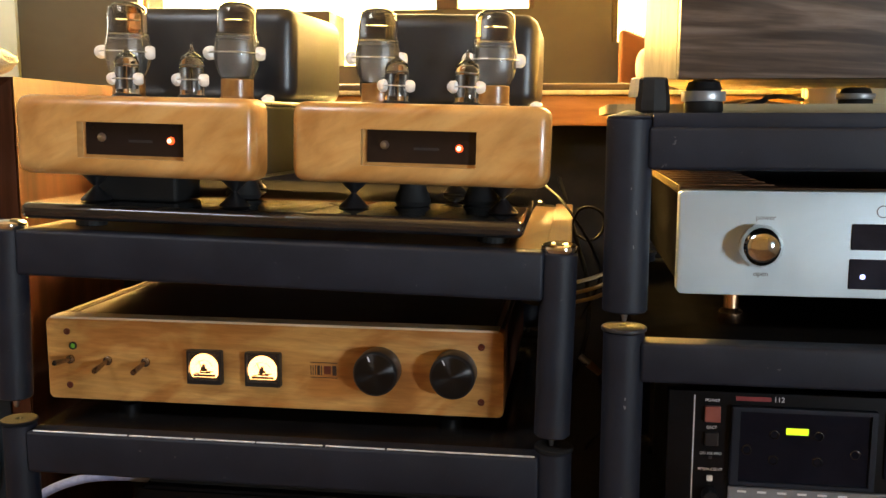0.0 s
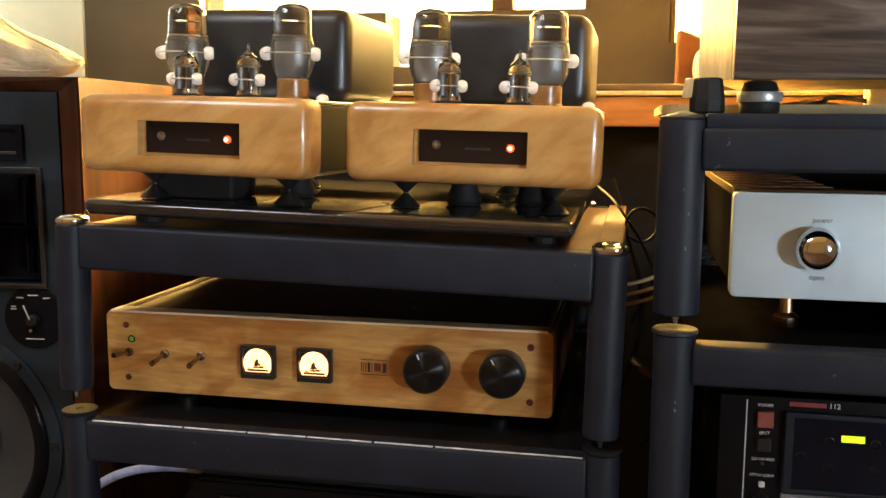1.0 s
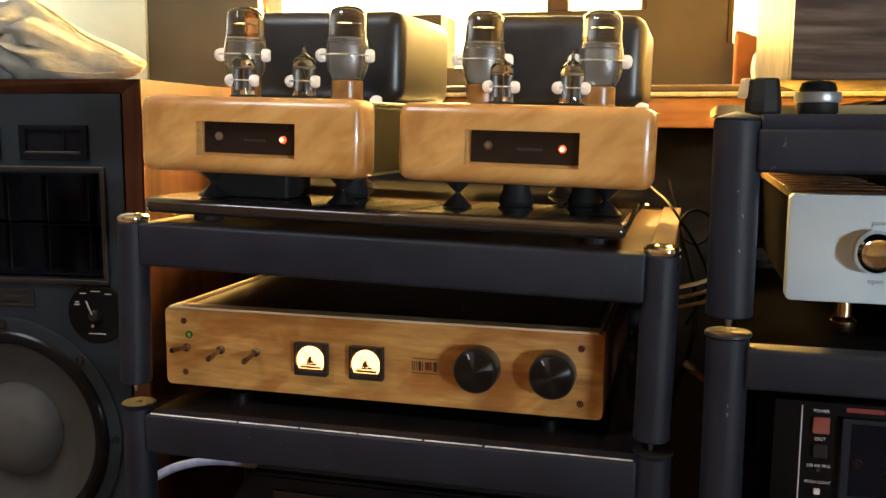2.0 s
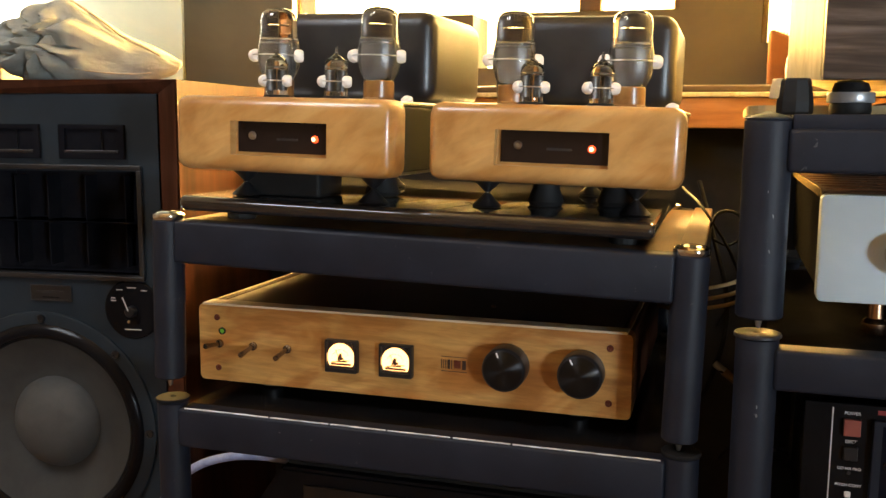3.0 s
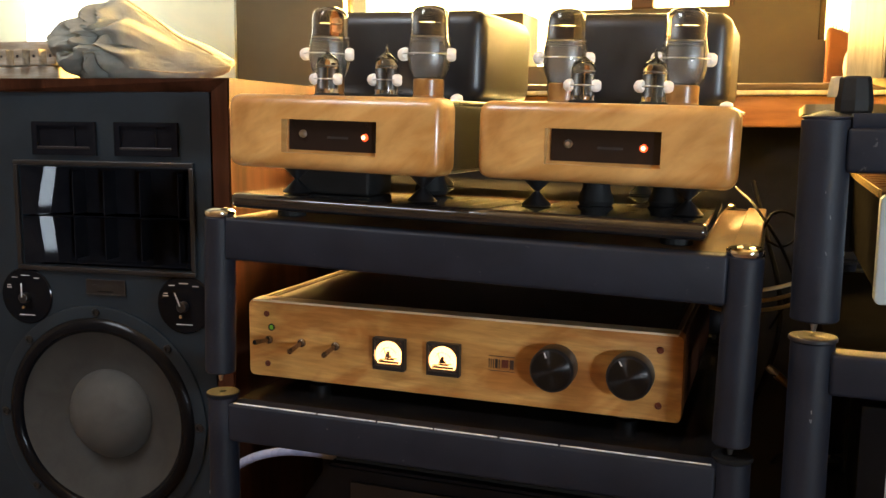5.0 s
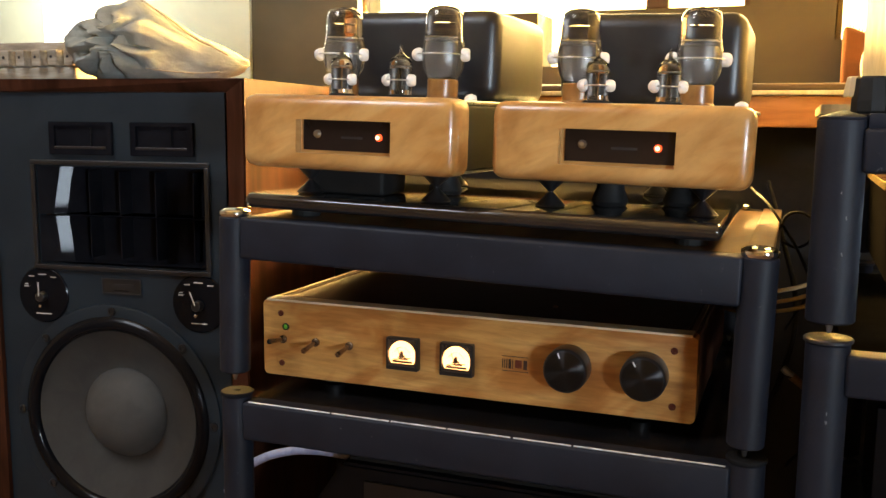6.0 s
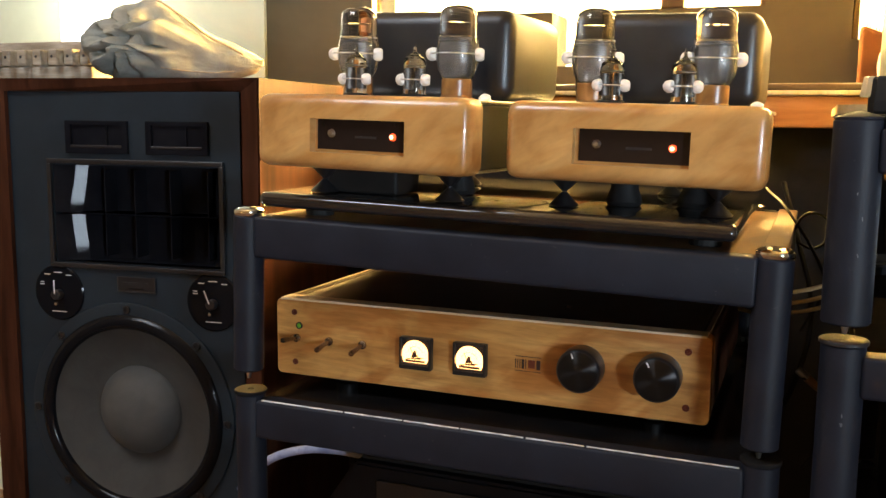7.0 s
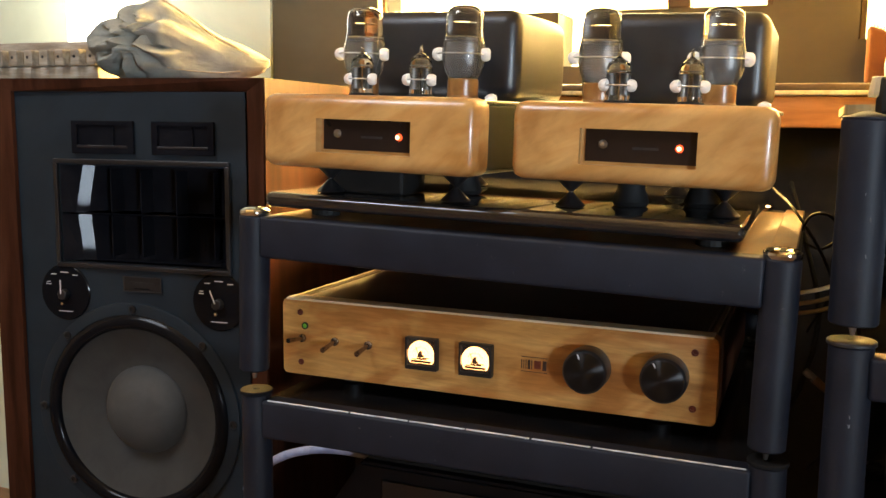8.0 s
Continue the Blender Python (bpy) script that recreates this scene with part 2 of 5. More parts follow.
LED_GREEN = glow("dim green lamp", (0.10, 0.30, 0.03), 0.25)
LED_BLUE = glow("blue lamp", (0.40, 0.48, 1.0), 3.0)
METER_FACE = glow("lit meter card", (1.0, 0.77, 0.46), 0.80)
SKY_GLOW = glow("bright evening sky", (1.0, 0.80, 0.36), 6.0)
LAMP_GLOW = glow("frosted lamp tube", (1.0, 0.97, 0.84), 9.0)

TURNED, _n, _l, _b = nodes_of("machined black knob face")
_b.inputs["Base Color"].default_value = (0.028, 0.027, 0.027, 1)
_b.inputs["Metallic"].default_value, _b.inputs["Roughness"].default_value, _b.inputs["Anisotropic"].default_value = 0.85, 0.34, 0.9
_t = _n.new("ShaderNodeTangent")
_t.direction_type, _t.axis = "RADIAL", "Y"
_b.inputs["Anisotropic Rotation"].default_value = 0.25
_l.new(_t.outputs[0], _b.inputs["Tangent"])

# ---------------------------------------------------------------- building helpers


def thing(name, base, label, category, group="", m=None, kind=""):
    """An Empty at the base of a thing; its parts are built in world coordinates, then leaned by m."""
    e = new(name)
    e.empty_display_size = 0.02
    e.matrix_basis = (m or Matrix()) @ Matrix.Translation(base)
    e["base"] = base
    return tagged(e, label, category, group, kind)


def mesh_of(name, bm, material, smooth=False):
    me = bpy.data.meshes.new(name)
    bmesh.ops.recalc_face_normals(bm, faces=bm.faces)
    bm.to_mesh(me)
    bm.free()
    for mt in (material if isinstance(material, (list, tuple)) else [material]):
        me.materials.append(mt)
    if smooth:
        me.shade_smooth()
        me.set_sharp_from_angle(angle=radians(38))
    return me


def part(name, bm, material, parent, label="", smooth=False):
    ob = new(name, mesh_of(name, bm, material, smooth))
    if parent:
        ob.parent = parent
        if not parent.parent and "base" in parent:
            ob.matrix_parent_inverse = Matrix.Translation(-Vector(parent["base"]))
    return tagged(ob, label)


def solid(name, bm, material, label, category, group="", kind="", smooth=False):
    ob = new(name, mesh_of(name, bm, material, smooth))
    return tagged(ob, label, category, group, kind)


def box(x0, x1, y0, y1, z0, z1, r=0.0, seg=2, bm=None):
    own = bmesh.new()
    bmesh.ops.create_cube(own, size=1)
    for v in own.verts:
        v.co = Vector(((x0 + x1) / 2 + v.co.x * (x1 - x0), (y0 + y1) / 2 + v.co.y * (y1 - y0), (z0 + z1) / 2 + v.co.z * (z1 - z0)))
    if r:
        bmesh.ops.bevel(own, geom=own.edges[:], offset=r, segments=seg, affect="EDGES", profile=0.5)
    if bm is None:
        return own
    me = bpy.data.meshes.new("join")
    own.to_mesh(me)
    own.free()
    bm.from_mesh(me)
    bpy.data.meshes.remove(me)
    return bm


def lathe(profile, place, axis="z", n=32, bm=None):
    """Turns (radius, height) pairs about an axis through place."""
    bm = bm or bmesh.new()
    q = {"z": Matrix(), "y": pose(0, 0, 0, 90), "x": pose(0, 0, 0, 0, 90)}.get(axis) if isinstance(axis, str) else Vector((0, 0, 1)).rotation_difference(Vector(axis)).to_matrix().to_4x4()
    rings = []
    for r, h in profile:
        if r < 1e-6:
            rings.append([bm.verts.new(Vector(place) + q @ Vector((0, 0, h)))])
        else:
            rings.append([bm.verts.new(Vector(place) + q @ Vector((r * math.cos(2 * math.pi * i / n), r * math.sin(2 * math.pi * i / n), h))) for i in range(n)])
    for a, b in zip(rings, rings[1:]):
        for i in range(n):
            j = (i + 1) % n
            if len(a) == 1 and len(b) == 1:
                continue
            if len(a) == 1:
                bm.faces.new((a[0], b[j], b[i]))
            elif len(b) == 1:
                bm.faces.new((a[i], a[j], b[0]))
            else:
                bm.faces.new((a[i], a[j], b[j], b[i]))
    return bm


def disc(r, d, place, axis="y", n=32, edge=0.0008, bm=None):
    """A short solid cylinder from place along its axis, with eased edges."""
    return lathe([(0, 0), (r - edge, 0), (r, edge), (r, d - edge), (r - edge, d), (0, d)], place, axis, n, bm)


def tube(points, r, material, name, parent=None, label="", category="", cyclic=False, res=8):
    cu = bpy.data.curves.new(name, "CURVE")
    cu.dimensions, cu.bevel_depth, cu.bevel_resolution, cu.resolution_u = "3D", r, 3, res
    sp = cu.splines.new("BEZIER")
    sp.bezier_points.add(len(points) - 1)
    for bp, p in zip(sp.bezier_points, points):
        bp.co, bp.handle_left_type, bp.handle_right_type = p, "AUTO", "AUTO"
    sp.use_cyclic_u, cu.use_fill_caps = cyclic, True
    tmp = new(name + "_path", cu)
    dg = bpy.context.evaluated_depsgraph_get()
    dg.update()
    me = bpy.data.meshes.new_from_object(tmp.evaluated_get(dg))
    bpy.data.objects.remove(tmp)
    bpy.data.curves.remove(cu)
    me.materials.clear()
    me.materials.append(material)
    me.shade_smooth()
    ob = new(name, me)
    if parent:
        ob.parent = parent
        if "base" in parent:
            ob.matrix_parent_inverse = Matrix.Translation(-Vector(parent["base"]))
        return tagged(ob, label)
    return tagged(ob, label, category)


def words(text, size, place, material, parent, name="lettering", label="", turn=(90, 0, 0), align="CENTER"):
    cu = bpy.data.curves.new(name, "FONT")
    cu.body, cu.size, cu.align_x, cu.align_y, cu.extrude = text, size, align, "CENTER", 0.00015
    tmp = new(name + "_text", cu)
    dg = bpy.context.evaluated_depsgraph_get()
    dg.update()
    me = bpy.data.meshes.new_from_object(tmp.evaluated_get(dg))
    bpy.data.objects.remove(tmp)
    bpy.data.curves.remove(cu)
    me.materials.clear()
    me.materials.append(material)
    me.transform(pose(*place, *turn))
    ob = new(name, me)
    ob.parent = parent
    if "base" in parent:
        ob.matrix_parent_inverse = Matrix.Translation(-Vector(parent["base"]))
    return tagged(ob, label)


def framed(x0, x1, z0, z1, y0, y1, hx0, hx1, hz0, hz1, depth, r=0.0, seg=5):
    """A slab facing -y whose front has a rectangular pocket of that depth; outer edges rounded by r."""
    bm = bmesh.new()
    o = [bm.verts.new(p) for p in ((x0, y0, z0), (x1, y0, z0), (x1, y0, z1), (x0, y0, z1))]
    i = [bm.verts.new(p) for p in ((hx0, y0, hz0), (hx1, y0, hz0), (hx1, y0, hz1), (hx0, y0, hz1))]
    k = [bm.verts.new(p) for p in ((hx0, y0 + depth, hz0), (hx1, y0 + depth, hz0), (hx1, y0 + depth, hz1), (hx0, y0 + depth, hz1))]
    b = [bm.verts.new(p) for p in ((x0, y1, z0), (x1, y1, z0), (x1, y1, z1), (x0, y1, z1))]
    for a in range(4):
        c = (a + 1) % 4
        bm.faces.new((o[a], o[c], i[c], i[a]))
        bm.faces.new((i[a], i[c], k[c], k[a]))
        bm.faces.new((o[a], b[a], b[c], o[c]))
    bm.faces.new(k)
    bm.faces.new(b)
    bm.edges.ensure_lookup_table()
    if r:
        outer = set(o) | set(b)
        hard = [e for e in bm.edges if e.verts[0] in outer and e.verts[1] in outer and not (e.verts[0] in b and e.verts[1] in b)]
        bmesh.ops.bevel(bm, geom=hard, offset=r, segments=seg, affect="EDGES", profile=0.55)
    return bm

# ---------------------------------------------------------------- the room


def slab(name, b, material, label, category="wall"):
    return solid(name, box(*b), material, label, category, kind="structure")


slab("floor", (-2.2, 1.95, -3.4, 0.95, -0.06, 0.0), FLOOR_WOOD, "brown wooden floor of the listening room", "floor")
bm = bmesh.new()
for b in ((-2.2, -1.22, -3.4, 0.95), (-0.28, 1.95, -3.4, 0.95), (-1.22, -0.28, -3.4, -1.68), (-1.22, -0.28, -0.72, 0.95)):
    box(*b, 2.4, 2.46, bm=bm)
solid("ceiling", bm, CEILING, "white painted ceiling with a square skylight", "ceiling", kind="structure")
slab("wall_west", (-2.26, -2.2, -3.4, 0.95, 0, 2.4), ROOM_WALL, "plain plastered side wall of the room")
slab("wall_south", (-2.2, 1.95, -3.46, -3.4, 0, 2.4), ROOM_WALL, "plain plastered wall behind the viewer")


def wall_with_holes(name, span, thick, holes, material, label, axis="x"):
    """A wall along x (or y) from z 0 to 2.4, cut by rectangular holes (a0, a1, z0, z1)."""
    us = sorted({span[0], span[1], *(h[0] for h in holes), *(h[1] for h in holes)})
    zs = sorted({0.0, 2.4, *(h[2] for h in holes), *(h[3] for h in holes)})
    bm = bmesh.new()
    for u0, u1 in zip(us, us[1:]):
        for z0, z1 in zip(zs, zs[1:]):
            um, zm = (u0 + u1) / 2, (z0 + z1) / 2
            if not any(h[0] < um < h[1] and h[2] < zm < h[3] for h in holes):
                if axis == "x":
                    box(u0, u1, *thick, z0, z1, bm=bm)
                else:
                    box(*thick, u0, u1, z0, z1, bm=bm)
    bmesh.ops.remove_doubles(bm, verts=bm.verts[:], dist=1e-5)
    twice = {}
    for f in bm.faces:
        c = f.calc_center_median()
        twice.setdefault((round(c.x, 4), round(c.y, 4), round(c.z, 4)), []).append(f)
    bmesh.ops.delete(bm, geom=[f for fs in twice.values() if len(fs) > 1 for f in fs], context="FACES")
    return solid(name, bm, material, label, "wall", kind="structure")


WIN = (-0.26, 0.419, 1.055, 1.62)
SLOT = (0.078, 0.136, 0.965, 1.055)
WIN_B = (0.544, 0.86, 1.000, 1.62)
wall_with_holes("wall_north", (-0.485, 1.95), (0.75, 0.85), [WIN, SLOT, WIN_B], DARK_WALL, "dark brown panelled wall with windows behind the equipment")
slab("wall_north_plaster", (-2.2, -0.485, 0.742, 0.85, 0, 2.4), CREAM_WALL, "pale cream plastered wall behind the loudspeaker")
# unseen wall; sill height set to keep daylight off the lower tiers
wall_with_holes("wall_east", (-3.4, 0.95), (1.95, 2.01), [(-2.4, -1.2, 0.72, 1.25)], ROOM_WALL, "unseen plastered side wall, its window sill shading the low tiers", "y")


def window(name, x0, x1, z0, z1, y, mullions, label):
    w = thing(name, ((x0 + x1) / 2, y, z0), label, "window", kind="structure")
    bm = bmesh.new()
    t = 0.010
    for b in ((x0, x1, y, y + 0.03, z1 - t, z1), (x0, x0 + t, y, y + 0.03, z0, z1 - t), (x1 - t, x1, y, y + 0.03, z0, z1 - t)):
        box(*b, 0.002, 1, bm)
    part("window_frame", bm, FRAME_PAINT, w)
    for a, c in mullions:
        part("mullion", box(a, c, y - 0.012, y + 0.03, z0, z1 - t, 0.003), FRAME_PAINT, w)
    edges = [x0 + t] + [e for m in mullions for e in m] + [x1 - t]
    for a, c in zip(edges[::2], edges[1::2]):
        pane = part("pane", box(a, c, y + 0.012, y + 0.015, z0, z1 - t), WINDOW_GLASS, w)
        pane.visible_shadow = False
    return w


window("window_1", *WIN, 0.765, [(0.257, 0.294)], "bright sunlit window in dark brown wooden frame")
window("window_2", *WIN_B, 0.765, [], "narrow sunlit window beside dark panelling")
solid("backdrop", box(-1.4, 1.9, 1.50, 1.52, 0.4, 2.6), SKY_GLOW, "bright evening sky outside the windows", "sky", kind="structure")

sill = thing("window_sill_cabinet", (0.6, 0.72, 0.0), "long orange brown wooden cabinet under the windows", "cabinet")
part("top", box(-0.30, 1.93, 0.492, 0.748, 0.9145, 0.9245, 0.003), FRAME_PAINT, sill, "dark polished top with bright edge")
# pale strip paints the shining line along the ledge
part("edge_strip", box(-0.30, 1.93, 0.484, 0.4915, 0.9085, 0.9150, 0.002), PALE_WOOD, sill, "edge strip painted pale for the ledge's shine")
part("front_rail", box(-0.30, 1.93, 0.492, 0.52, 0.8670, 0.9080, 0.002), SILL_WOOD, sill)
# black colour stands in for the shade below the wooden rail
part("body", box(-0.28, 1.92, 0.56, 0.748, 0.0, 0.9143, 0.003), BLACK_MATT, sill, "body coloured black in place of shade")

# orange and grey cushions on the cabinet top


def cushion(name, c, sx, sy, sz, material, label, seed):
    bm = bmesh.new()
    bmesh.ops.create_icosphere(bm, subdivisions=4, radius=1)
    for v in bm.verts:
        p = v.co.copy()
        k = 1 / (abs(p.x) ** 3 + abs(p.y) ** 3 + abs(p.z) ** 3) ** (1 / 3)
        p *= k * (1 + 0.05 * noise.noise(p * 2.5 + Vector((seed, 0, 0))))
        v.co = Vector(c) + Vector((p.x * sx, p.y * sy, max(p.z, -0.8) * sz))
    return solid(name, bm, material, label, "cushion", smooth=True)


slant = thing("cushion", (0.606, 0.69, 0.9246), "orange brown cloth cushion with sloping fringed top edge", "cushion")
bm = bmesh.new()
rows = [[bm.verts.new((x, y, z)) for x, z in ((0.553, 0.9246), (0.672, 0.9246), (0.672, 0.966), (0.553, 1.0125))] for y in (0.655, 0.700)]
bm.faces.new(rows[0])
bm.faces.new(rows[1])
for j in range(4):
    bm.faces.new((rows[0][j], rows[0][(j + 1) % 4], rows[1][(j + 1) % 4], rows[1][j]))
bmesh.ops.bevel(bm, geom=bm.edges[:], offset=0.007, segments=4, affect="EDGES", profile=0.5)
part("cover", bm, ORANGE_CLOTH, slant, smooth=True)
bm = bmesh.new()
for j in range(26):
    x = 0.560 + j * 0.0041
    z = 1.0125 - (x - 0.553) * 0.3908
    box(x, x + 0.0022, 0.659, 0.667, z - 0.004, z + 0.0035 + 0.0012 * math.sin(j * 2.3), bm=bm)
part("fringe", bm, PALE_BOARD, slant, "pale stitched fringe")
cushion("cushion", (0.606, 0.620, 0.9510), 0.030, 0.03, 0.032, GREY_CLOTH, "rounded grey cloth bundle on the cabinet top", 8)

# ---------------------------------------------------------------- two equipment racks
LEAN = Matrix.Translation((0.475, 0, 0.70)) @ pose(0, 0, 0, 0, 1.3, 0) @ Matrix.Translation((-0.475, 0, -0.70))


def cap_profile(r, h):
    return [(0, h * 1.3), (r * 0.35, h * 1.25), (r * 0.8, h), (r, h * 0.55), (r * 1.02, h * 0.25), (r * 1.02, 0), (r * 0.96, -0.002), (0, -0.002)]


def rack_tier(name, x0, x1, y0, y1, z_bot, z_top, rail_z0, rail_z1, r, caps, m, label, board_mat, board_z, board_label, top_mat=CHROME, spikes=True, dz=0.009, inset=0.0, strip=False):
    """Four posts joined by rails round a shelf board, standing on spikes."""
    rack = thing(name, ((x0 + x1) / 2, (y0 + y1) / 2, z_bot - (dz if spikes else 0)), label, "equipment rack", "equipment racks", m)
    for px, py in ((x0, y0), (x1, y0), (x0 + inset, y1), (x1 - inset, y1)):
        p = part("post", lathe([(0, z_bot), (r - 0.0015, z_bot), (r, z_bot + 0.0015), (r, z_top - 0.0015), (r - 0.0015, z_top), (0, z_top)], (px, py, 0), n=40), RACK, rack, smooth=True)
        bm = lathe(cap_profile(r, 0.005), (px, py, z_top + 0.002), n=40) if caps == "dome" else (
            lathe([(0, 0.0065), (r * 0.95, 0.0015), (r, 0.001), (r, 0), (0, 0)], (px, py, z_top), n=40) if caps == "cone" else
            lathe([(0, 0.003), (r * 0.12, 0.0015), (r * 0.25, 0.003), (r * 1.05, 0.003), (r * 1.10, 0.0022), (r * 1.10, 0), (0, 0)], (px, py, z_top), n=40))
        part("post_cap", bm, top_mat, p, "worn metal cap", smooth=True)
        if spikes:
            part("spike", lathe([(0, z_bot - dz), (0.0016, z_bot - dz), (0.0036, z_bot + 0.001), (0, z_bot + 0.001)], (px, py, 0), n=16), STEEL, p, "pointed steel spike", smooth=True)
    h = r * 0.8
    part("front_rail", box(x0 + r * 0.8, x1 - r * 0.8, y0 - h, y0 + 0.012, rail_z0, rail_z1, 0.0032, 3), RACK, rack, smooth=True)
    part("back_rail", box(x0 + r * 0.8, x1 - r * 0.8, y1 - 0.012, y1 + h, rail_z0, rail_z1, 0.004, 3), RACK, rack, smooth=True)
    for sx in (x0 + (0 if strip else inset), x1 - (0 if strip else inset)):
        part("side_rail", box(sx - 0.010, sx + 0.010, y0 + r * 0.85, y1 - r * 0.85, rail_z0, rail_z1 - 0.004, 0.003, 2), RACK, rack, smooth=True)
    if strip:
        part("edge_board", box(x1 - 0.011, x1 + 0.0095, y0 + 0.020, y1 - 0.02, rail_z1 - 0.0035, rail_z1 + 0.004, 0.001, 1), SHELF_WOOD, rack, "orange veneered side board")
    part("shelf_board", box(x0 + 0.0105, x1 - 0.0105, y0 + 0.0125, y1 - 0.0125, board_z - 0.016, board_z, 0.001), board_mat, rack, board_label)
    return rack


LX0, LX1, LY0, LY1 = -0.003, 0.4775, -0.045, 0.365
rack_tier("equipment_rack", LX0, LX1, LY0, LY1, 0.615, 0.769, 0.729, 0.769, 0.0148, "dome", LEAN, "grey metal rack tier with chrome post caps and veneered edge", SHELF_WOOD, 0.7685, "orange veneered shelf", inset=0.04, strip=True)
rack_tier("equipment_rack", LX0, LX1, LY0, LY1, 0.405, 0.603, 0.560, 0.598, 0.0148, "disc", None, "grey metal lower rack tier carrying the preamplifier", SHELF_BLACK, 0.5965, "polished black shelf with worn edge", CAP_SHADE, inset=0.04)
rack_tier("equipment_rack", LX0, LX1, LY0, LY1, 0.0, 0.393, 0.350, 0.390, 0.0148, "disc", None, "grey metal bottom rack tier on the floor", BLACK, 0.388, "black shelf", BRONZE, False, inset=0.04)

RX0, RX1, RY0, RY1 = 0.532, 1.06, -0.045, 0.40
rack_tier("equipment_rack", RX0, RX1, RY0, RY1, 0.722, 0.876, 0.836, 0.869, 0.0180, "cone", None, "grey metal rack tier with scratched round posts", BLACK, 0.8795, "dark shelf", RACK, inset=0.045)
rack_tier("equipment_rack", RX0, RX1, RY0, RY1, 0.470, 0.7065, 0.666, 0.699, 0.0165, "disc", None, "scratched grey metal middle rack tier", DULL_BLACK, 0.6975, "black shelf", BRONZE, inset=0.045)
rack_tier("equipment_rack", RX0, RX1, RY0, RY1, 0.0, 0.458, 0.415, 0.448, 0.0165, "disc", None, "grey metal bottom rack tier on the floor", BLACK, 0.446, "black shelf", BRONZE, False, inset=0.045)

lip = part("front_lip", box(0.549, 1.043, -0.0560, -0.034, 0.8683, 0.8798, 0.0015, 2), RACK, bpy.data.objects["equipment_rack.003"], smooth=True)
sheet = thing("shelf_sheet", (0.79, 0.22, 0.8803), "tan lacquered board lying on the rack top", "board")
bm = box(0.518, 1.05, 0.055, 0.39, 0.8803, 0.8885)
bmesh.ops.bevel(bm, geom=[e for e in bm.edges if abs(e.verts[0].co.z - e.verts[1].co.z) > 0.005], offset=0.02, segments=5, affect="EDGES", profile=0.5)
part("board", bm, SHEET_TAN, sheet)

rng = random.Random(7)
for o, r, cx, spread, zs, count in (("equipment_rack.004", 0.0165, 0.5345, 0.0016, (0.645, 0.658), 4), ("equipment_rack.004", 0.0165, 0.5310, 0.0060, (0.50, 0.69), 3), ("equipment_rack.003", 0.0180, 0.5370, 0.0060, (0.74, 0.86), 3), ("equipment_rack.001", 0.0148, 0.4790, 0.0050, (0.43, 0.58), 2)):
    px = 0.4775 if o.endswith("1") else 0.532
    for _ in range(count):
        x, z = cx + rng.uniform(-spread, spread), rng.uniform(*zs)
        w, h = rng.uniform(0.0002, 0.0004), rng.uniform(0.0010, 0.0038)
        y = -0.045 - math.sqrt(r * r - (x - px) ** 2)
        bm = box(-w, w, -0.00025, 0.0008, -h / 2, h / 2, 0.00015, 1)
        bm.transform(pose(x, y, z, 0, rng.uniform(-25, 25), 0))
        part("paint_chip", bm, GREY_INK, bpy.data.objects[o], "pale scratch in the paint")

# worn strip along the front edge of the preamplifier's shelf, cool reflection painted as pale colour
strip = thing("edge_trim", (0.237, -0.0575, 0.598), "thin worn trim on the shelf's front edge, sheen painted pale", "trim", kind="structure")
for a, c in ((0.016, 0.105), (0.107, 0.166), (0.168, 0.222), (0.2235, 0.282), (0.2845, 0.336), (0.338, 0.462)):
    part("trim_strip", box(a, c, -0.0558, -0.0540, 0.5981, 0.5993, 0.0004, 1), SHEEN_TRIM, strip)

# ---------------------------------------------------------------- polished slab and its small feet
plinth = thing("plinth", (0.23, 0.13, 0.7686), "polished black stone plinth with bullnose front edge", "plinth", m=LEAN)
part("slab", box(0.0105, 0.449, -0.052, 0.315, 0.7780, 0.7925, 0.0070, 5), GLOSS, plinth, smooth=True)
for fx, fy in ((0.05, 0.0), (0.42, 0.0), (0.05, 0.27), (0.42, 0.27)):
    part("pad", disc(0.014, 0.0092, (fx, fy, 0.7686), "z", 20), BLACK_MATT, plinth)

# ---------------------------------------------------------------- tube monoblock amplifiers


def damper(parent, c, half, yaw, rd, th):
    """A thin wire ring with two white ceramic beads."""
    cs, sn = math.cos(radians(yaw)), math.sin(radians(yaw))
    bow = [(math.cos(radians(u)) * half, -math.sin(radians(u)) * half) for u in range(180, -1, -15)]
    tube([(c[0] + cs * p - sn * q, c[1] + sn * p + cs * q, c[2]) for p, q in bow], 0.0006, STEEL, "damper_wire", parent)
    for s, ax in ((-1, (cs, sn - 0.9, 0.1)), (1, (cs, sn + 0.35, 0.0))):
        q = Vector((c[0] + s * cs * half, c[1] + s * sn * half, c[2]))
        a = Vector(ax).normalized()
        part("damper_bead", lathe([(0, -th / 2), (rd * 0.75, -th / 2), (rd, -th / 4), (rd, th / 4), (rd * 0.75, th / 2), (0, th / 2)], q, tuple(a), 20), WHITE, parent, "white ceramic bead", smooth=True)


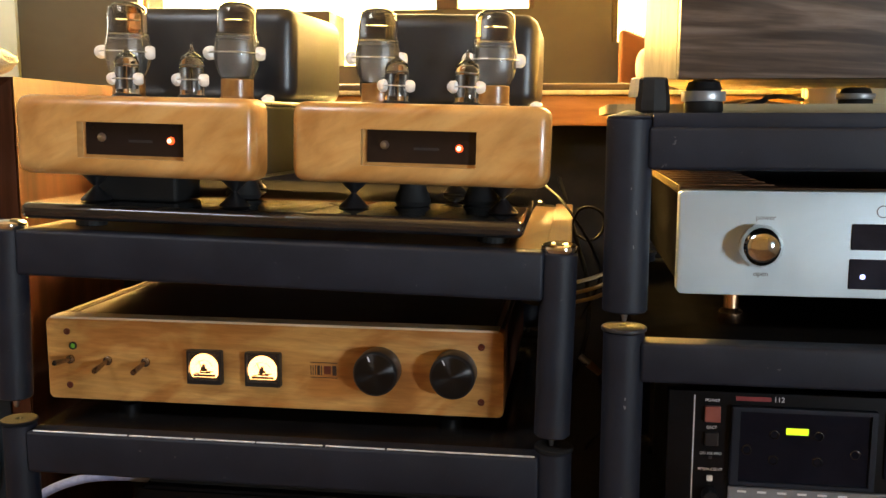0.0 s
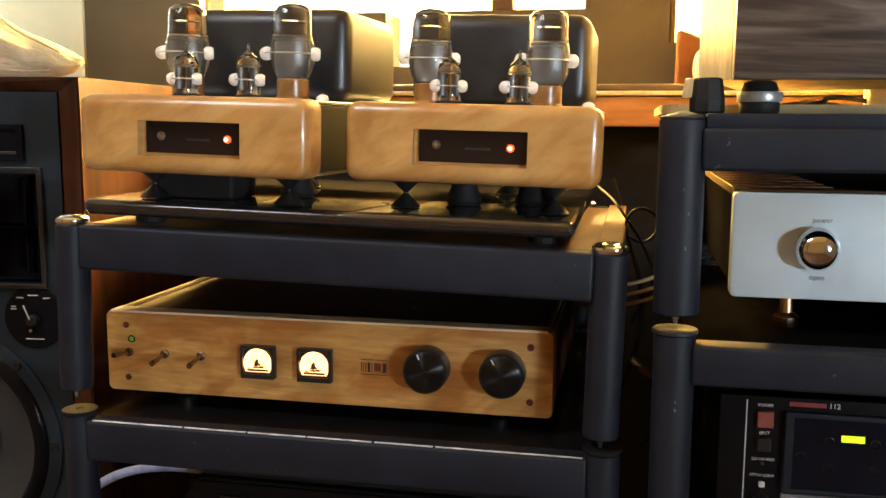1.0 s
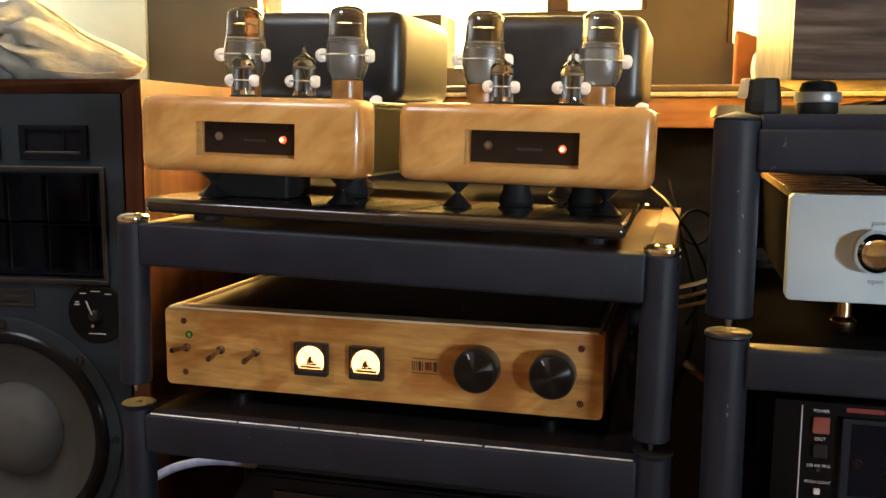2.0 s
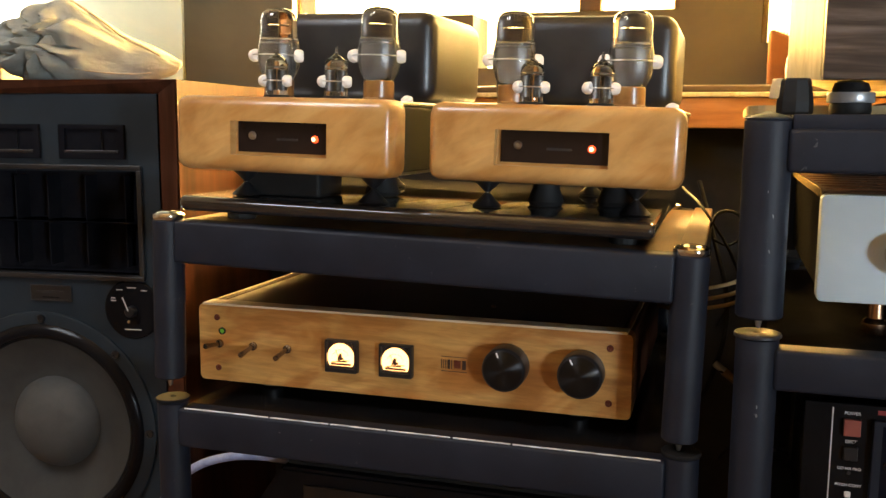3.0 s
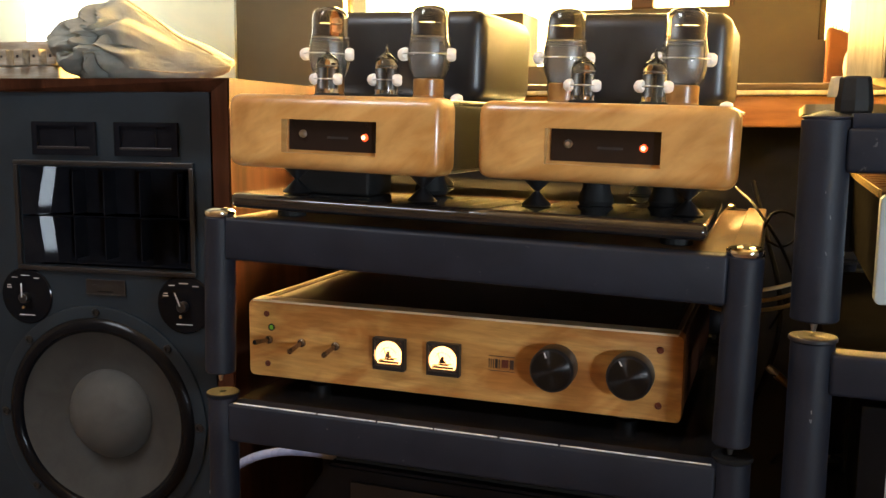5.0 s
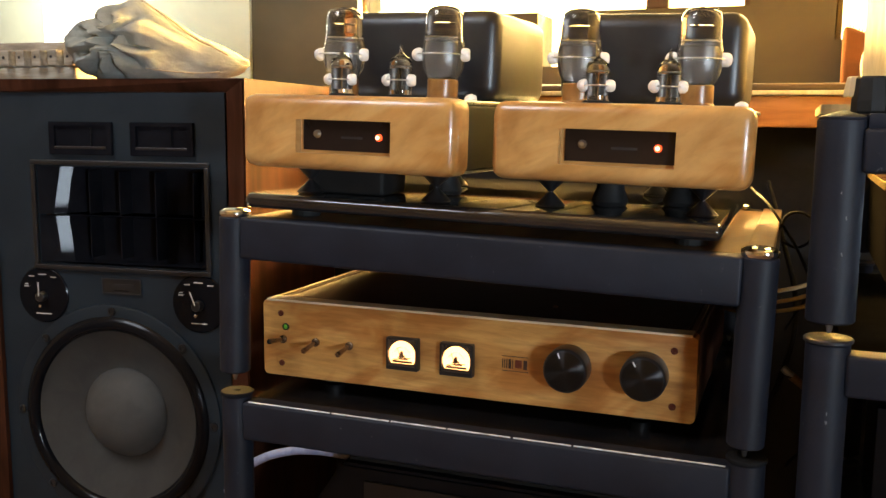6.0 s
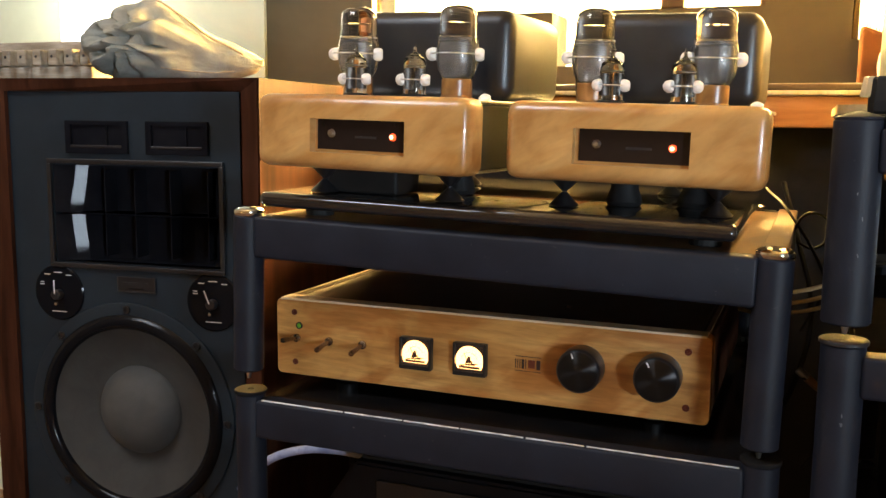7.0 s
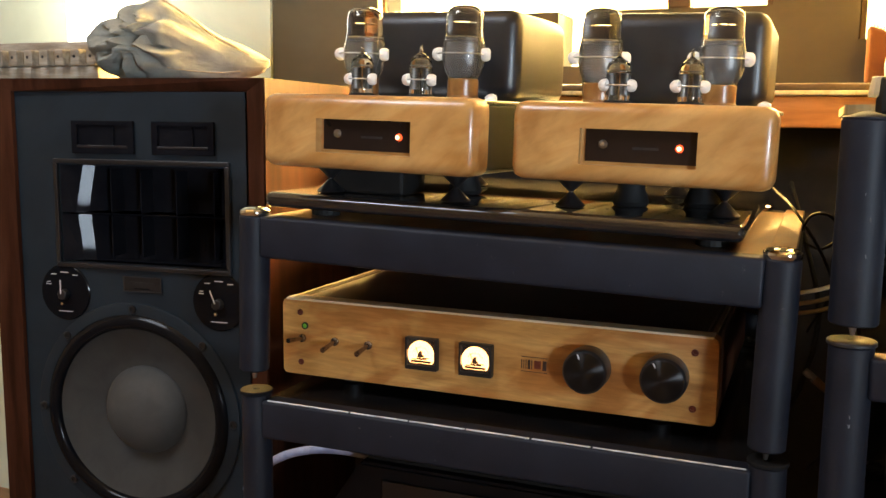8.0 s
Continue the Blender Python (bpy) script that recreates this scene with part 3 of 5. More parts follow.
def big_tube(amp, x, y, z, yaw):
    prof = [(0.0128, 0.0155), (0.0140, 0.018), (0.0180, 0.025), (0.0205, 0.036), (0.0202, 0.046), (0.0186, 0.054), (0.0176, 0.060), (0.0176, 0.073), (0.0164, 0.079), (0.0125, 0.0825), (0.006, 0.0840), (0, 0.0843)]
    inner = [(max(r - 0.0010, 0), h - (0.0010 if h > 0.07 else 0)) for r, h in reversed(prof)]
    t = part("vacuum_tube", lathe(prof + inner, (x, y, z), n=36), GLASS, amp, "large shouldered glass vacuum tube", smooth=True)
    t.visible_shadow = False
    part("tube_socket", lathe([(0, -0.0018), (0.0150, -0.0018), (0.0152, 0.001), (0.0143, 0.002), (0.0143, 0.0165), (0.0135, 0.0175), (0, 0.0175)], (x, y, z), n=28), AMBER, amp, "amber brown tube base", smooth=True)
    fl = part("getter_flash", lathe([(0.0150, 0.0215), (0.0174, 0.0255), (0.0190, 0.0355), (0.0188, 0.0455), (0.0173, 0.0535)], (x, y, z), n=36), FLASH, t, "silvery grey getter flash", smooth=True)
    fl.visible_shadow = False
    bm = box(x - 0.0095, x + 0.0095, y - 0.0050, y + 0.0050, z + 0.020, z + 0.050, 0.0015, 2)
    for s in (-1, 1):
        box(x + s * 0.0105 - 0.0006, x + s * 0.0105 + 0.0006, y - 0.001, y + 0.001, z + 0.0178, z + 0.056, bm=bm)
    part("anode", bm, PLATE_METAL, t, "grey metal anode")
    part("mica_disc", lathe([(0, 0), (0.0150, 0), (0.0150, 0.0006), (0, 0.0006)], (x, y, z + 0.0535), n=24), PLATE_METAL, t, "dark mica spacer")
    part("getter", lathe([(0.004, 0), (0.0055, 0.0012), (0.004, 0.0018)], (x, y, z + 0.066), n=20), CHROME, t, "silvery getter ring", smooth=True)
    damper(amp, (x, y - 0.004, z + 0.0395), 0.0225, yaw, 0.0060, 0.0085)


def small_tube(amp, x, y, z, yaw):
    prof = [(0.0100, 0.0), (0.0102, 0.003), (0.0102, 0.029), (0.0088, 0.0335), (0.0050, 0.036), (0.0018, 0.0385), (0.0013, 0.0430), (0.0004, 0.0455), (0, 0.0456)]
    inner = [(max(r - 0.0008, 0), h - (0.001 if h > 0.03 else 0)) for r, h in reversed(prof)]
    t = part("small_vacuum_tube", lathe(prof + inner, (x, y, z), n=28), GLASS, amp, "small glass vacuum tube with pip", smooth=True)
    t.visible_shadow = False
    part("small_tube_socket", lathe([(0, -0.008), (0.0118, -0.008), (0.0118, 0.001), (0.010, 0.002), (0, 0.002)], (x, y, z), n=24), BLACK_MATT, amp, smooth=True)
    bm = bmesh.new()
    for s in (-1, 1):
        lathe([(0, 0), (0.0033, 0), (0.0033, 0.018), (0, 0.018)], (x + s * 0.0040, y, z + 0.006), n=14, bm=bm)
    part("anode", bm, PLATE_METAL, t, "grey metal anode", smooth=True)
    part("mica_disc", lathe([(0, 0), (0.0085, 0), (0.0085, 0.0005), (0, 0.0005)], (x, y, z + 0.0255), n=20), PLATE_METAL, t, "dark mica spacer")
    part("getter", lathe([(0.003, 0), (0.0045, 0.001), (0.003, 0.0015)], (x, y, z + 0.031), n=18), CHROME, t, "silvery getter ring", smooth=True)
    damper(amp, (x, y - 0.002, z + 0.0145), 0.0108, yaw, 0.0052, 0.0085)


def amplifier():
    a = thing("tube_amplifier", (0.3655, 0.08, 0.793), "tube amplifier with rounded figured maple front and black chassis", "amplifier", "pair of tube amplifiers", LEAN)
    x0, x1, y0, z0, z1 = 0.259, 0.472, -0.050, 0.8185, 0.8845
    fa = part("fascia", framed(x0, x1, z0, z1, y0, y0 + 0.030, 0.3185, 0.4130, 0.8335, 0.8630, 0.009, 0.0115, 6), MAPLE, a, "figured maple front with softly rounded edges", smooth=True)
    part("display_panel", box(0.3222, 0.4127, y0 + 0.0072, y0 + 0.0088, 0.8362, 0.8628), SMOKED_BROWN, fa, "recessed dark brown panel")
    part("badge_bar", box(0.361, 0.382, y0 + 0.0068, y0 + 0.0074, 0.8470, 0.8490), BRONZE, fa)
    lens = part("indicator_lamp", lathe([(0, 0.0030), (0.0020, 0.0028), (0.0030, 0.0010), (0.0032, 0), (0, 0)], (0.3985, y0 + 0.0071, 0.8492), (0, -1, 0), 24), LED_RED, fa, "glowing orange red lamp", smooth=True)
    part("lamp_core", lathe([(0, 0.0036), (0.0013, 0.0034), (0.0019, 0.0029), (0, 0.0029)], (0.3985, y0 + 0.0071, 0.8492), (0, -1, 0), 20), LED_CORE, lens, "bright lamp core", smooth=True)
    part("switch_button", lathe([(0, 0.004), (0.0022, 0.0036), (0.0028, 0.002), (0.0036, 0.0012), (0.0036, 0), (0, 0)], (0.3370, y0 + 0.0071, 0.8505), (0, -1, 0), 24), STEEL, fa, "small steel push button", smooth=True)
    part("chassis", box(0.270, 0.461, y0 + 0.0302, 0.255, 0.8215, 0.8800, 0.002), BLACK, a)
    part("top_plate", box(0.268, 0.463, y0 + 0.0302, 0.257, 0.8802, 0.8835, 0.0008, 1), STEEL, a, "thin metal top plate")
    bp = part("bottom_plate", box(0.274, 0.457, y0 + 0.034, 0.25, 0.8186, 0.8213, 0.0006, 1), STEEL, a, "bare metal bottom plate")
    for i in range(5):
        part("bottom_rib", box(0.285 + i * 0.035, 0.297 + i * 0.035, y0 + 0.04, 0.22, 0.8165, 0.8184, 0.0005, 1), PALE_BOARD, bp, "pale strip")
    part("transformer_cover", box(0.282, 0.454, 0.085, 0.235, 0.8836, 0.971, 0.0150, 5), BLACK, a, "large black transformer cover with rounded corners", smooth=True)
    big_tube(a, 0.311, 0.045, 0.8855, 8)
    big_tube(a, 0.417, 0.045, 0.8855, 8)
    small_tube(a, 0.339, -0.006, 0.8850, 10)
    small_tube(a, 0.399, -0.006, 0.8850, 10)
    part("side_bolt", lathe([(0, 0.005), (0.003, 0.005), (0.0055, 0.003), (0.0055, 0), (0, 0)], (0.4565, 0.02, 0.8836), (0, -0.5, 1), 20), WHITE, a, "white terminal", smooth=True)
    for fx, fy, r in ((0.300, 0.005, 0.022), (0.432, 0.005, 0.022), (0.366, 0.20, 0.022)):
        part("cone_foot", lathe([(0, 0), (r * 0.55, 0), (r * 0.62, 0.001), (0.0022, 0.0125), (0.0022, 0.0135), (r * 0.62, 0.0245), (r * 0.62, 0.0256), (0, 0.0256)], (fx, fy, 0.793), n=28), BLACK, a, "black double cone foot", smooth=True)
    for fx, fy in ((0.345, 0.05), (0.405, 0.085)):
        part("round_foot", lathe([(0, 0), (0.015, 0), (0.017, 0.004), (0.0125, 0.016), (0.0125, 0.0285), (0, 0.0285)], (fx, fy, 0.793), n=28), BLACK_MATT, a, "dark rubber foot", smooth=True)
    return a


amp = amplifier()
amp.matrix_basis = LEAN @ Matrix.Translation((0.3605, 0.08, 0.793))
copy_thing(amp, LEAN @ Matrix.Translation((0.1365, 0.05, 0.7935)) @ pose(0, 0, 0, 0, 0, -3.5))
block = thing("isolation_block", (0.085, 0.01, 0.7925), "dark rubber isolation block under the amplifier", "isolation block", m=LEAN)
part("pad", box(0.057, 0.137, -0.01, 0.045, 0.793, 0.8183, 0.003), BLACK_MATT, block)

# ---------------------------------------------------------------- wooden-fronted preamplifier


def preamplifier():
    p = thing("preamplifier", (0.216, 0.17, 0.598), "preamplifier with golden wooden front plate and two lit meters", "preamplifier")
    bm = box(0.0, 0.432, 0.0, 0.019, 0.612, 0.690)
    ends = [e for e in bm.edges if abs(e.verts[0].co.y - e.verts[1].co.y) > 0.01]
    bmesh.ops.bevel(bm, geom=ends, offset=0.0055, segments=5, affect="EDGES", profile=0.5)
    front = [e for e in bm.edges if e.verts[0].co.y < 1e-5 and e.verts[1].co.y < 1e-5]
    bmesh.ops.bevel(bm, geom=front, offset=0.0012, segments=2, affect="EDGES", profile=0.5)
    plate = part("front_plate", bm, OAK, p, "golden oiled wooden front plate", smooth=True)
    part("plate_backing", box(0.004, 0.428, 0.0192, 0.0215, 0.6135, 0.6893, 0.0005, 1), OAK_EDGE, plate, "pale wooden edge")
    # pale strip paints the light caught along the plate's top edge
    part("top_edge", box(0.0050, 0.4270, -0.0005, 0.0190, 0.6892, 0.6914, 0.0006, 2), LIT_EDGE, plate, "pale wooden top edge, painted lighter as catching light")
    part("lid", box(0.009, 0.418, 0.0217, 0.33, 0.6840, 0.6870, 0.0008, 1), TOP_GLOSS, p, "dark glossy lid")
    # chrome domes added for a dot of light reflected in the lid
    for lx, ly in ((0.283, 0.093), (0.05, 0.31), (0.38, 0.31)):
        part("lid_screw", lathe([(0, 0.0022), (0.0015, 0.0018), (0.0026, 0.0006), (0.0028, 0), (0, 0)], (lx, ly, 0.6871), n=16), CHROME, p, "small chrome dome standing in for a reflected dot", smooth=True)
    part("body", box(0.0092, 0.4178, 0.0217, 0.328, 0.6150, 0.6838), BLACK, p)
    for a, c in ((-0.004, 0.0085), (0.4185, 0.431)):
        part("side_cheek", box(a, c, 0.0217, 0.33, 0.6150, 0.6875, 0.001, 1), MAHOGANY, p, "reddish wooden side cheek")
        part("cheek_edge", box(a + 0.0040, c - 0.0040, 0.022, 0.33, 0.6876, 0.6890, 0.0004, 1), SHELF_WOOD, p, "pale edge strip")
    for sx, sz in ((0.021, 0.677), (0.0215, 0.6255), (0.412, 0.676), (0.412, 0.626)):
        s = part("screw", lathe([(0, 0.0002), (0.0014, 0.0002), (0.0015, 0.0012), (0.0027, 0.0012), (0.0032, 0.0006), (0.0032, -0.001), (0, -0.001)], (sx, 0.0, sz), (0, -1, 0), 20), SCREW, plate, "dark copper screw", smooth=True)
    lamp = part("lamp_bezel", lathe([(0.0024, 0.0004), (0.0026, 0.0014), (0.0036, 0.0012), (0.0038, 0), (0.0038, -0.001)], (0.0265, 0, 0.6635), (0, -1, 0), 24), BLACK, plate, smooth=True)
    part("lamp_lens", lathe([(0, 0.0012), (0.0015, 0.001), (0.0025, 0.0003), (0.0025, -0.001), (0, -0.001)], (0.0265, 0, 0.6635), (0, -1, 0), 20), LED_GREEN, lamp, "dim green lamp", smooth=True)
    for sx, ax in ((0.0235, (-0.10, -1, 0.10)), (0.0610, (-0.05, -1, -0.18)), (0.0985, (-0.05, -1, -0.18))):
        t = part("toggle_collar", lathe([(0, 0.003), (0.003, 0.003), (0.0042, 0.0022), (0.0042, 0), (0, 0)], (sx, 0, 0.6505), (0, -1, 0), 20), LEVER, plate, "dark bronze collar", smooth=True)
        part("toggle_lever", lathe([(0, 0), (0.0020, 0), (0.0023, 0.012), (0.0028, 0.0215), (0.0024, 0.0225), (0, 0.0228)], (sx, -0.0025, 0.6505), ax, 18), LEVER, t, "bronze lever", smooth=True)
    for mx in (0.1575, 0.2130):
        mz = 0.6490
        m = part("meter", framed(mx - 0.0165, mx + 0.0165, mz - 0.0158, mz + 0.0158, -0.0075, 0.0005, mx - 0.0142, mx + 0.0142, mz - 0.0115, mz + 0.0140, 0.0035, 0.0012, 2), BLACK, plate, "square black meter housing")
        bm = bmesh.new()
        vs = []
        for i in range(25):
            u = radians(-34 + 248 * i / 24)
            vs.append(bm.verts.new((mx + 0.0139 * math.cos(u), -0.0050, mz - 0.0012 + 0.0143 * math.sin(u))))
        f = bm.faces.new(vs)
        bmesh.ops.solidify(bm, geom=[f], thickness=0.0008)
        part("meter_face", bm, METER_FACE, m, "warm lit meter card")
        ink = bmesh.new()
        for i in range(13):
            u = radians(35 + i * 9)
            for rr in (0.0092,):
                c = Vector((mx + rr * math.cos(u), -0.0056, mz - 0.0045 + rr * 1.25 * math.sin(u)))
                if i != 5:
                    box(c.x - 0.0004, c.x + 0.0004, c.y, c.y + 0.0003, c.z - 0.0003, c.z + 0.0003, bm=ink)
        for a, c, z, h in ((-0.0105, 0.0105, -0.0085, 0.0022), (-0.0045, 0.0060, -0.0055, 0.0016), (-0.0020, 0.0030, -0.0030, 0.0022), (0.0020, 0.0085, -0.0040, 0.0008), (-0.0090, -0.0050, -0.0060, 0.0010)):
            box(mx + a, mx + c, -0.0057, -0.0053, mz + z, mz + z + h, bm=ink)
        for j in range(6):
            box(mx - 0.0010 - 0.0030 * (1 - j / 6), mx + 0.0012, -0.0057, -0.0053, mz - 0.0035 + j * 0.0011, mz - 0.0035 + (j + 1) * 0.0011, bm=ink)
        part("meter_emblem", ink, DARK_INK, m, "dark printed emblem and scale")
        bm = box(mx - 0.0003, mx + 0.0003, -0.0062, -0.0059, mz - 0.006, mz + 0.0075)
        bm.transform(Matrix.Translation((mx, 0, mz - 0.006)) @ pose(0, 0, 0, 0, -22, 0) @ Matrix.Translation((-mx, 0, -(mz - 0.006))))
        part("needle", bm, BLACK, m, "thin black needle")
        part("meter_glass", box(mx - 0.0140, mx + 0.0140, -0.0072, -0.0066, mz - 0.0113, mz + 0.0138), WINDOW_GLASS, m).visible_shadow = False
    logo = bmesh.new()
    for z in (0.6562, 0.6424):
        box(0.2565, 0.2815, -0.0006, 0.0002, z, z + 0.0006, bm=logo)
    for a, c in ((0.2566, 0.2573), (0.2587, 0.2593), (0.2608, 0.2615), (0.2628, 0.2652), (0.2664, 0.2671), (0.2770, 0.2806)):
        box(a, c, -0.0006, 0.0002, 0.6450, 0.6538, bm=logo)
    part("emblem", logo, DARK_INK, plate, "burnt brown emblem bars")
    part("emblem_block", box(0.2690, 0.2755, -0.0005, 0.0002, 0.6460, 0.6536), SCREW, plate, "faded reddish square")
    for kx, mark in ((0.3205, 20), (0.3885, 28)):
        kz = 0.6535
        k = part("knob", lathe([(0, 0.0225), (0.0180, 0.0225), (0.0195, 0.0212), (0.0200, 0.0190), (0.0202, 0.003), (0.0196, 0.001), (0.0196, 0), (0, 0)], (kx, 0, kz), (0, -1, 0), 56), BLACK, plate, "black control knob", smooth=True)
        part("knob_face", lathe([(0, 0.0229), (0.0172, 0.0229), (0.0176, 0.0226), (0, 0.0226)], (kx, 0, kz), (0, -1, 0), 48), TURNED, k, "machined black knob face", smooth=True)
        bm = box(-0.0005, 0.0005, -0.0235, -0.0230, 0.0125, 0.0172)
        bm.transform(Matrix.Translation((kx, 0, kz)) @ pose(0, 0, 0, 0, -mark, 0))
        part("pointer", bm, WHITE_INK, k, "white pointer line")
    for fx in (0.055, 0.377):
        for fy in (0.05, 0.28):
            part("foot", lathe([(0, 0), (0.010, 0), (0.011, 0.002), (0.011, 0.0165), (0, 0.0165)], (fx, fy, 0.5982), n=24), BRONZE, p, "dull metal foot", smooth=True)
    return p


preamplifier()

# ---------------------------------------------------------------- silver amplifier in the other rack


def silver_amplifier():
    s = thing("integrated_amplifier", (0.79, 0.15, 0.698), "amplifier with thick pale aluminium front and chrome knob", "amplifier")
    bm = box(0.577, 1.008, 0.0, 0.014, 0.729, 0.8165)
    ends = [e for e in bm.edges if abs(e.verts[0].co.y - e.verts[1].co.y) > 0.01]
    bmesh.ops.bevel(bm, geom=ends, offset=0.005, segments=5, affect="EDGES", profile=0.5)
    fr = [e for e in bm.edges if e.verts[0].co.y < 1e-5 and e.verts[1].co.y < 1e-5]
    bmesh.ops.bevel(bm, geom=fr, offset=0.001, segments=2, affect="EDGES", profile=0.5)
    f = part("front_plate", bm, SILVER, s, "bead blasted aluminium front plate", smooth=True)
    part("body", box(0.581, 1.004, 0.0142, 0.36, 0.732, 0.8145, 0.002), DULL_BLACK, s)
    lid = part("lid", box(0.579, 1.006, 0.0142, 0.36, 0.8147, 0.8185, 0.0015, 2), TOP_GLOSS, s, "dark glossy lid with copper edge lines", smooth=True)
    for y in (0.035, 0.075, 0.115, 0.155, 0.195, 0.235):
        part("vent_strip", box(0.583, 0.66, y, y + 0.004, 0.8187, 0.8194), COPPER, lid, "thin copper strip")
    part("edge_line", box(0.5770, 0.5788, 0.016, 0.355, 0.8125, 0.8200, 0.0004, 1), BRASS, lid, "bright brass edge")
    kx, kz = 0.6425, 0.7720
    k = part("knob", lathe([(0, 0.0235), (0.006, 0.0232), (0.0115, 0.0215), (0.0152, 0.0180), (0.0172, 0.0120), (0.0176, 0.0070), (0.0160, 0.0040), (0.0150, 0.0), (0, 0)], (kx, 0, kz), (0, -1, 0), 48), CHROME, f, "domed mirror chrome knob", smooth=True)
    words("power", 0.0060, (0.6470, -0.0004, 0.7945), GREY_INK, f, label="small grey lettering")
    words("open", 0.0060, (0.6450, -0.0004, 0.7475), GREY_INK, f, label="small grey lettering")
    part("display_window", box(0.715, 0.865, -0.0012, 0.001, 0.7690, 0.7905, 0.0006, 1), SMOKED_BLUE, f, "dark blue display window")
    w = part("lower_window", box(0.7145, 0.865, -0.0012, 0.001, 0.7365, 0.7615, 0.0006, 1), SMOKED_BLUE, f, "dark blue display window")
    part("indicator_lamp", lathe([(0, 0.0018), (0.0015, 0.0012), (0.0021, 0), (0, 0)], (0.7253, -0.0013, 0.7470), (0, -1, 0), 18), LED_BLUE, w, "bright blue lamp", smooth=True)
    bm = bmesh.new()
    n = 20
    ring = []
    for i in range(n + 1):
        u = radians(40 + 280 * i / n)
        ring.append([bm.verts.new((0.7385 + r * math.cos(u), y, 0.8008 + r * math.sin(u))) for r, y in ((0.0052, -0.0004), (0.0043, -0.0004), (0.0043, 0.0004), (0.0052, 0.0004))])
    for a, b in zip(ring, ring[1:]):
        for j in range(4):
            bm.faces.new((a[j], a[(j + 1) % 4], b[(j + 1) % 4], b[j]))
    part("emblem", bm, GREY_INK, f, "grey emblem arc")
    for fx in (0.628, 0.95):
        for fy in (0.035, 0.31):
            part("foot", lathe([(0, 0), (0.009, 0), (0.0105, 0.002), (0.0105, 0.010), (0.007, 0.014), (0.0060, 0.034), (0, 0.034)], (fx, fy, 0.6977), n=28), COPPER, s, "polished copper foot", smooth=True)
    return s


silver_amplifier()


def cassette_deck():
    d = thing("cassette_deck", (0.81, 0.16, 0.448), "black studio cassette deck with yellow green tape window", "cassette deck")
    part("body", box(0.590, 1.03, 0.0122, 0.31, 0.470, 0.643, 0.002), BLACK, d)
    f = part("front_panel", box(0.574, 1.046, 0.0, 0.012, 0.466, 0.6450, 0.0012, 2), DARK_PLASTIC, d, "dark grey front panel", smooth=True)
    part("stripe", box(0.5955, 0.5964, -0.0004, 0.0004, 0.47, 0.6410), WHITE_INK, f, "thin white line")
    part("brand_bar", box(0.630, 0.6590, -0.0004, 0.0004, 0.6378, 0.6415), RED_INK, f, "red brand bar")
    words("112", 0.0062, (0.6655, -0.0003, 0.6395), WHITE_INK, f, label="pale model number")
    for text, z, s in (("POWER", 0.6370, 0.0036), ("EJECT", 0.6130, 0.0034), ("DD HX PRO", 0.5898, 0.0034), ("PITCH CONT", 0.5755, 0.0034)):
        words(text, s, (0.611, -0.0003, z), WHITE_INK, f, label="small white lettering")
    part("power_button", box(0.6045, 0.6175, -0.004, 0.0004, 0.6185, 0.6325, 0.0008, 2), RED_PLASTIC, f, "dull red power button")
    part("eject_button", box(0.6055, 0.6165, -0.0035, 0.0004, 0.5975, 0.6090, 0.0008, 2), BLACK, f, "black eject button")
    part("noise_lamp", disc(0.0014, 0.0010, (0.611, 0.0002, 0.5860), (0, -1, 0), 14), BLACK, f)
    sl = part("pitch_slider", box(0.6100, 0.6118, -0.0004, 0.0004, 0.535, 0.571), BLACK_MATT, f)
    part("slider_cap", box(0.6082, 0.6130, -0.004, -0.0005, 0.5660, 0.5705, 0.0006, 1), WHITE, sl, "white slider cap")
    part("pitch_knob", lathe([(0, 0.012), (0.006, 0.012), (0.0068, 0.010), (0.0068, 0), (0, 0)], (0.611, 0, 0.553), (0, -1, 0), 28), BLACK, f, smooth=True)
    door = part("tape_door", framed(0.6265, 0.7445, 0.5640, 0.6340, -0.006, 0.0004, 0.6335, 0.7395, 0.5680, 0.6300, 0.004, 0.0012, 2), RACK, f, "black tape door with clear window")
    part("tape_window", box(0.6337, 0.7393, -0.0036, -0.0024, 0.5682, 0.6298), SMOKED, door, "smoked window")
    part("tape_light", box(0.6715, 0.6895, -0.0044, -0.0037, 0.6110, 0.6165), GREEN_DISPLAY, door, "lit yellow green slot")
    for hx, hz in ((0.662, 0.6105), (0.698, 0.6105), (0.662, 0.588), (0.698, 0.588), (0.640, 0.596), (0.728, 0.596)):
        part("hub", lathe([(0.0030, 0.0002), (0.0034, 0.0008), (0.0042, 0.0006), (0.0042, 0), (0.003, 0)], (hx, -0.0037, hz), (0, -1, 0), 20), HUB_BLACK, door, smooth=True)
    strip = part("button_strip", box(0.6265, 0.80, -0.0030, 0.0004, 0.5480, 0.5620, 0.001, 2), GREY_INK, f, "grey strip over the transport keys")
    for i in range(6):
        x = 0.634 + i * 0.0165
        part("key_mark", box(x, x + 0.0075, -0.0036, -0.0031, 0.5575, 0.5592), WHITE_INK, strip)
        part("key", box(x - 0.003, x + 0.0110, -0.0070, -0.0031, 0.5325, 0.5465, 0.001, 2), DARK_PLASTIC, f, "dark transport key")
    part("meter_window", box(0.752, 0.93, -0.0022, 0.0004, 0.5750, 0.6340, 0.0012, 2), SMOKED, f, "dark meter window")
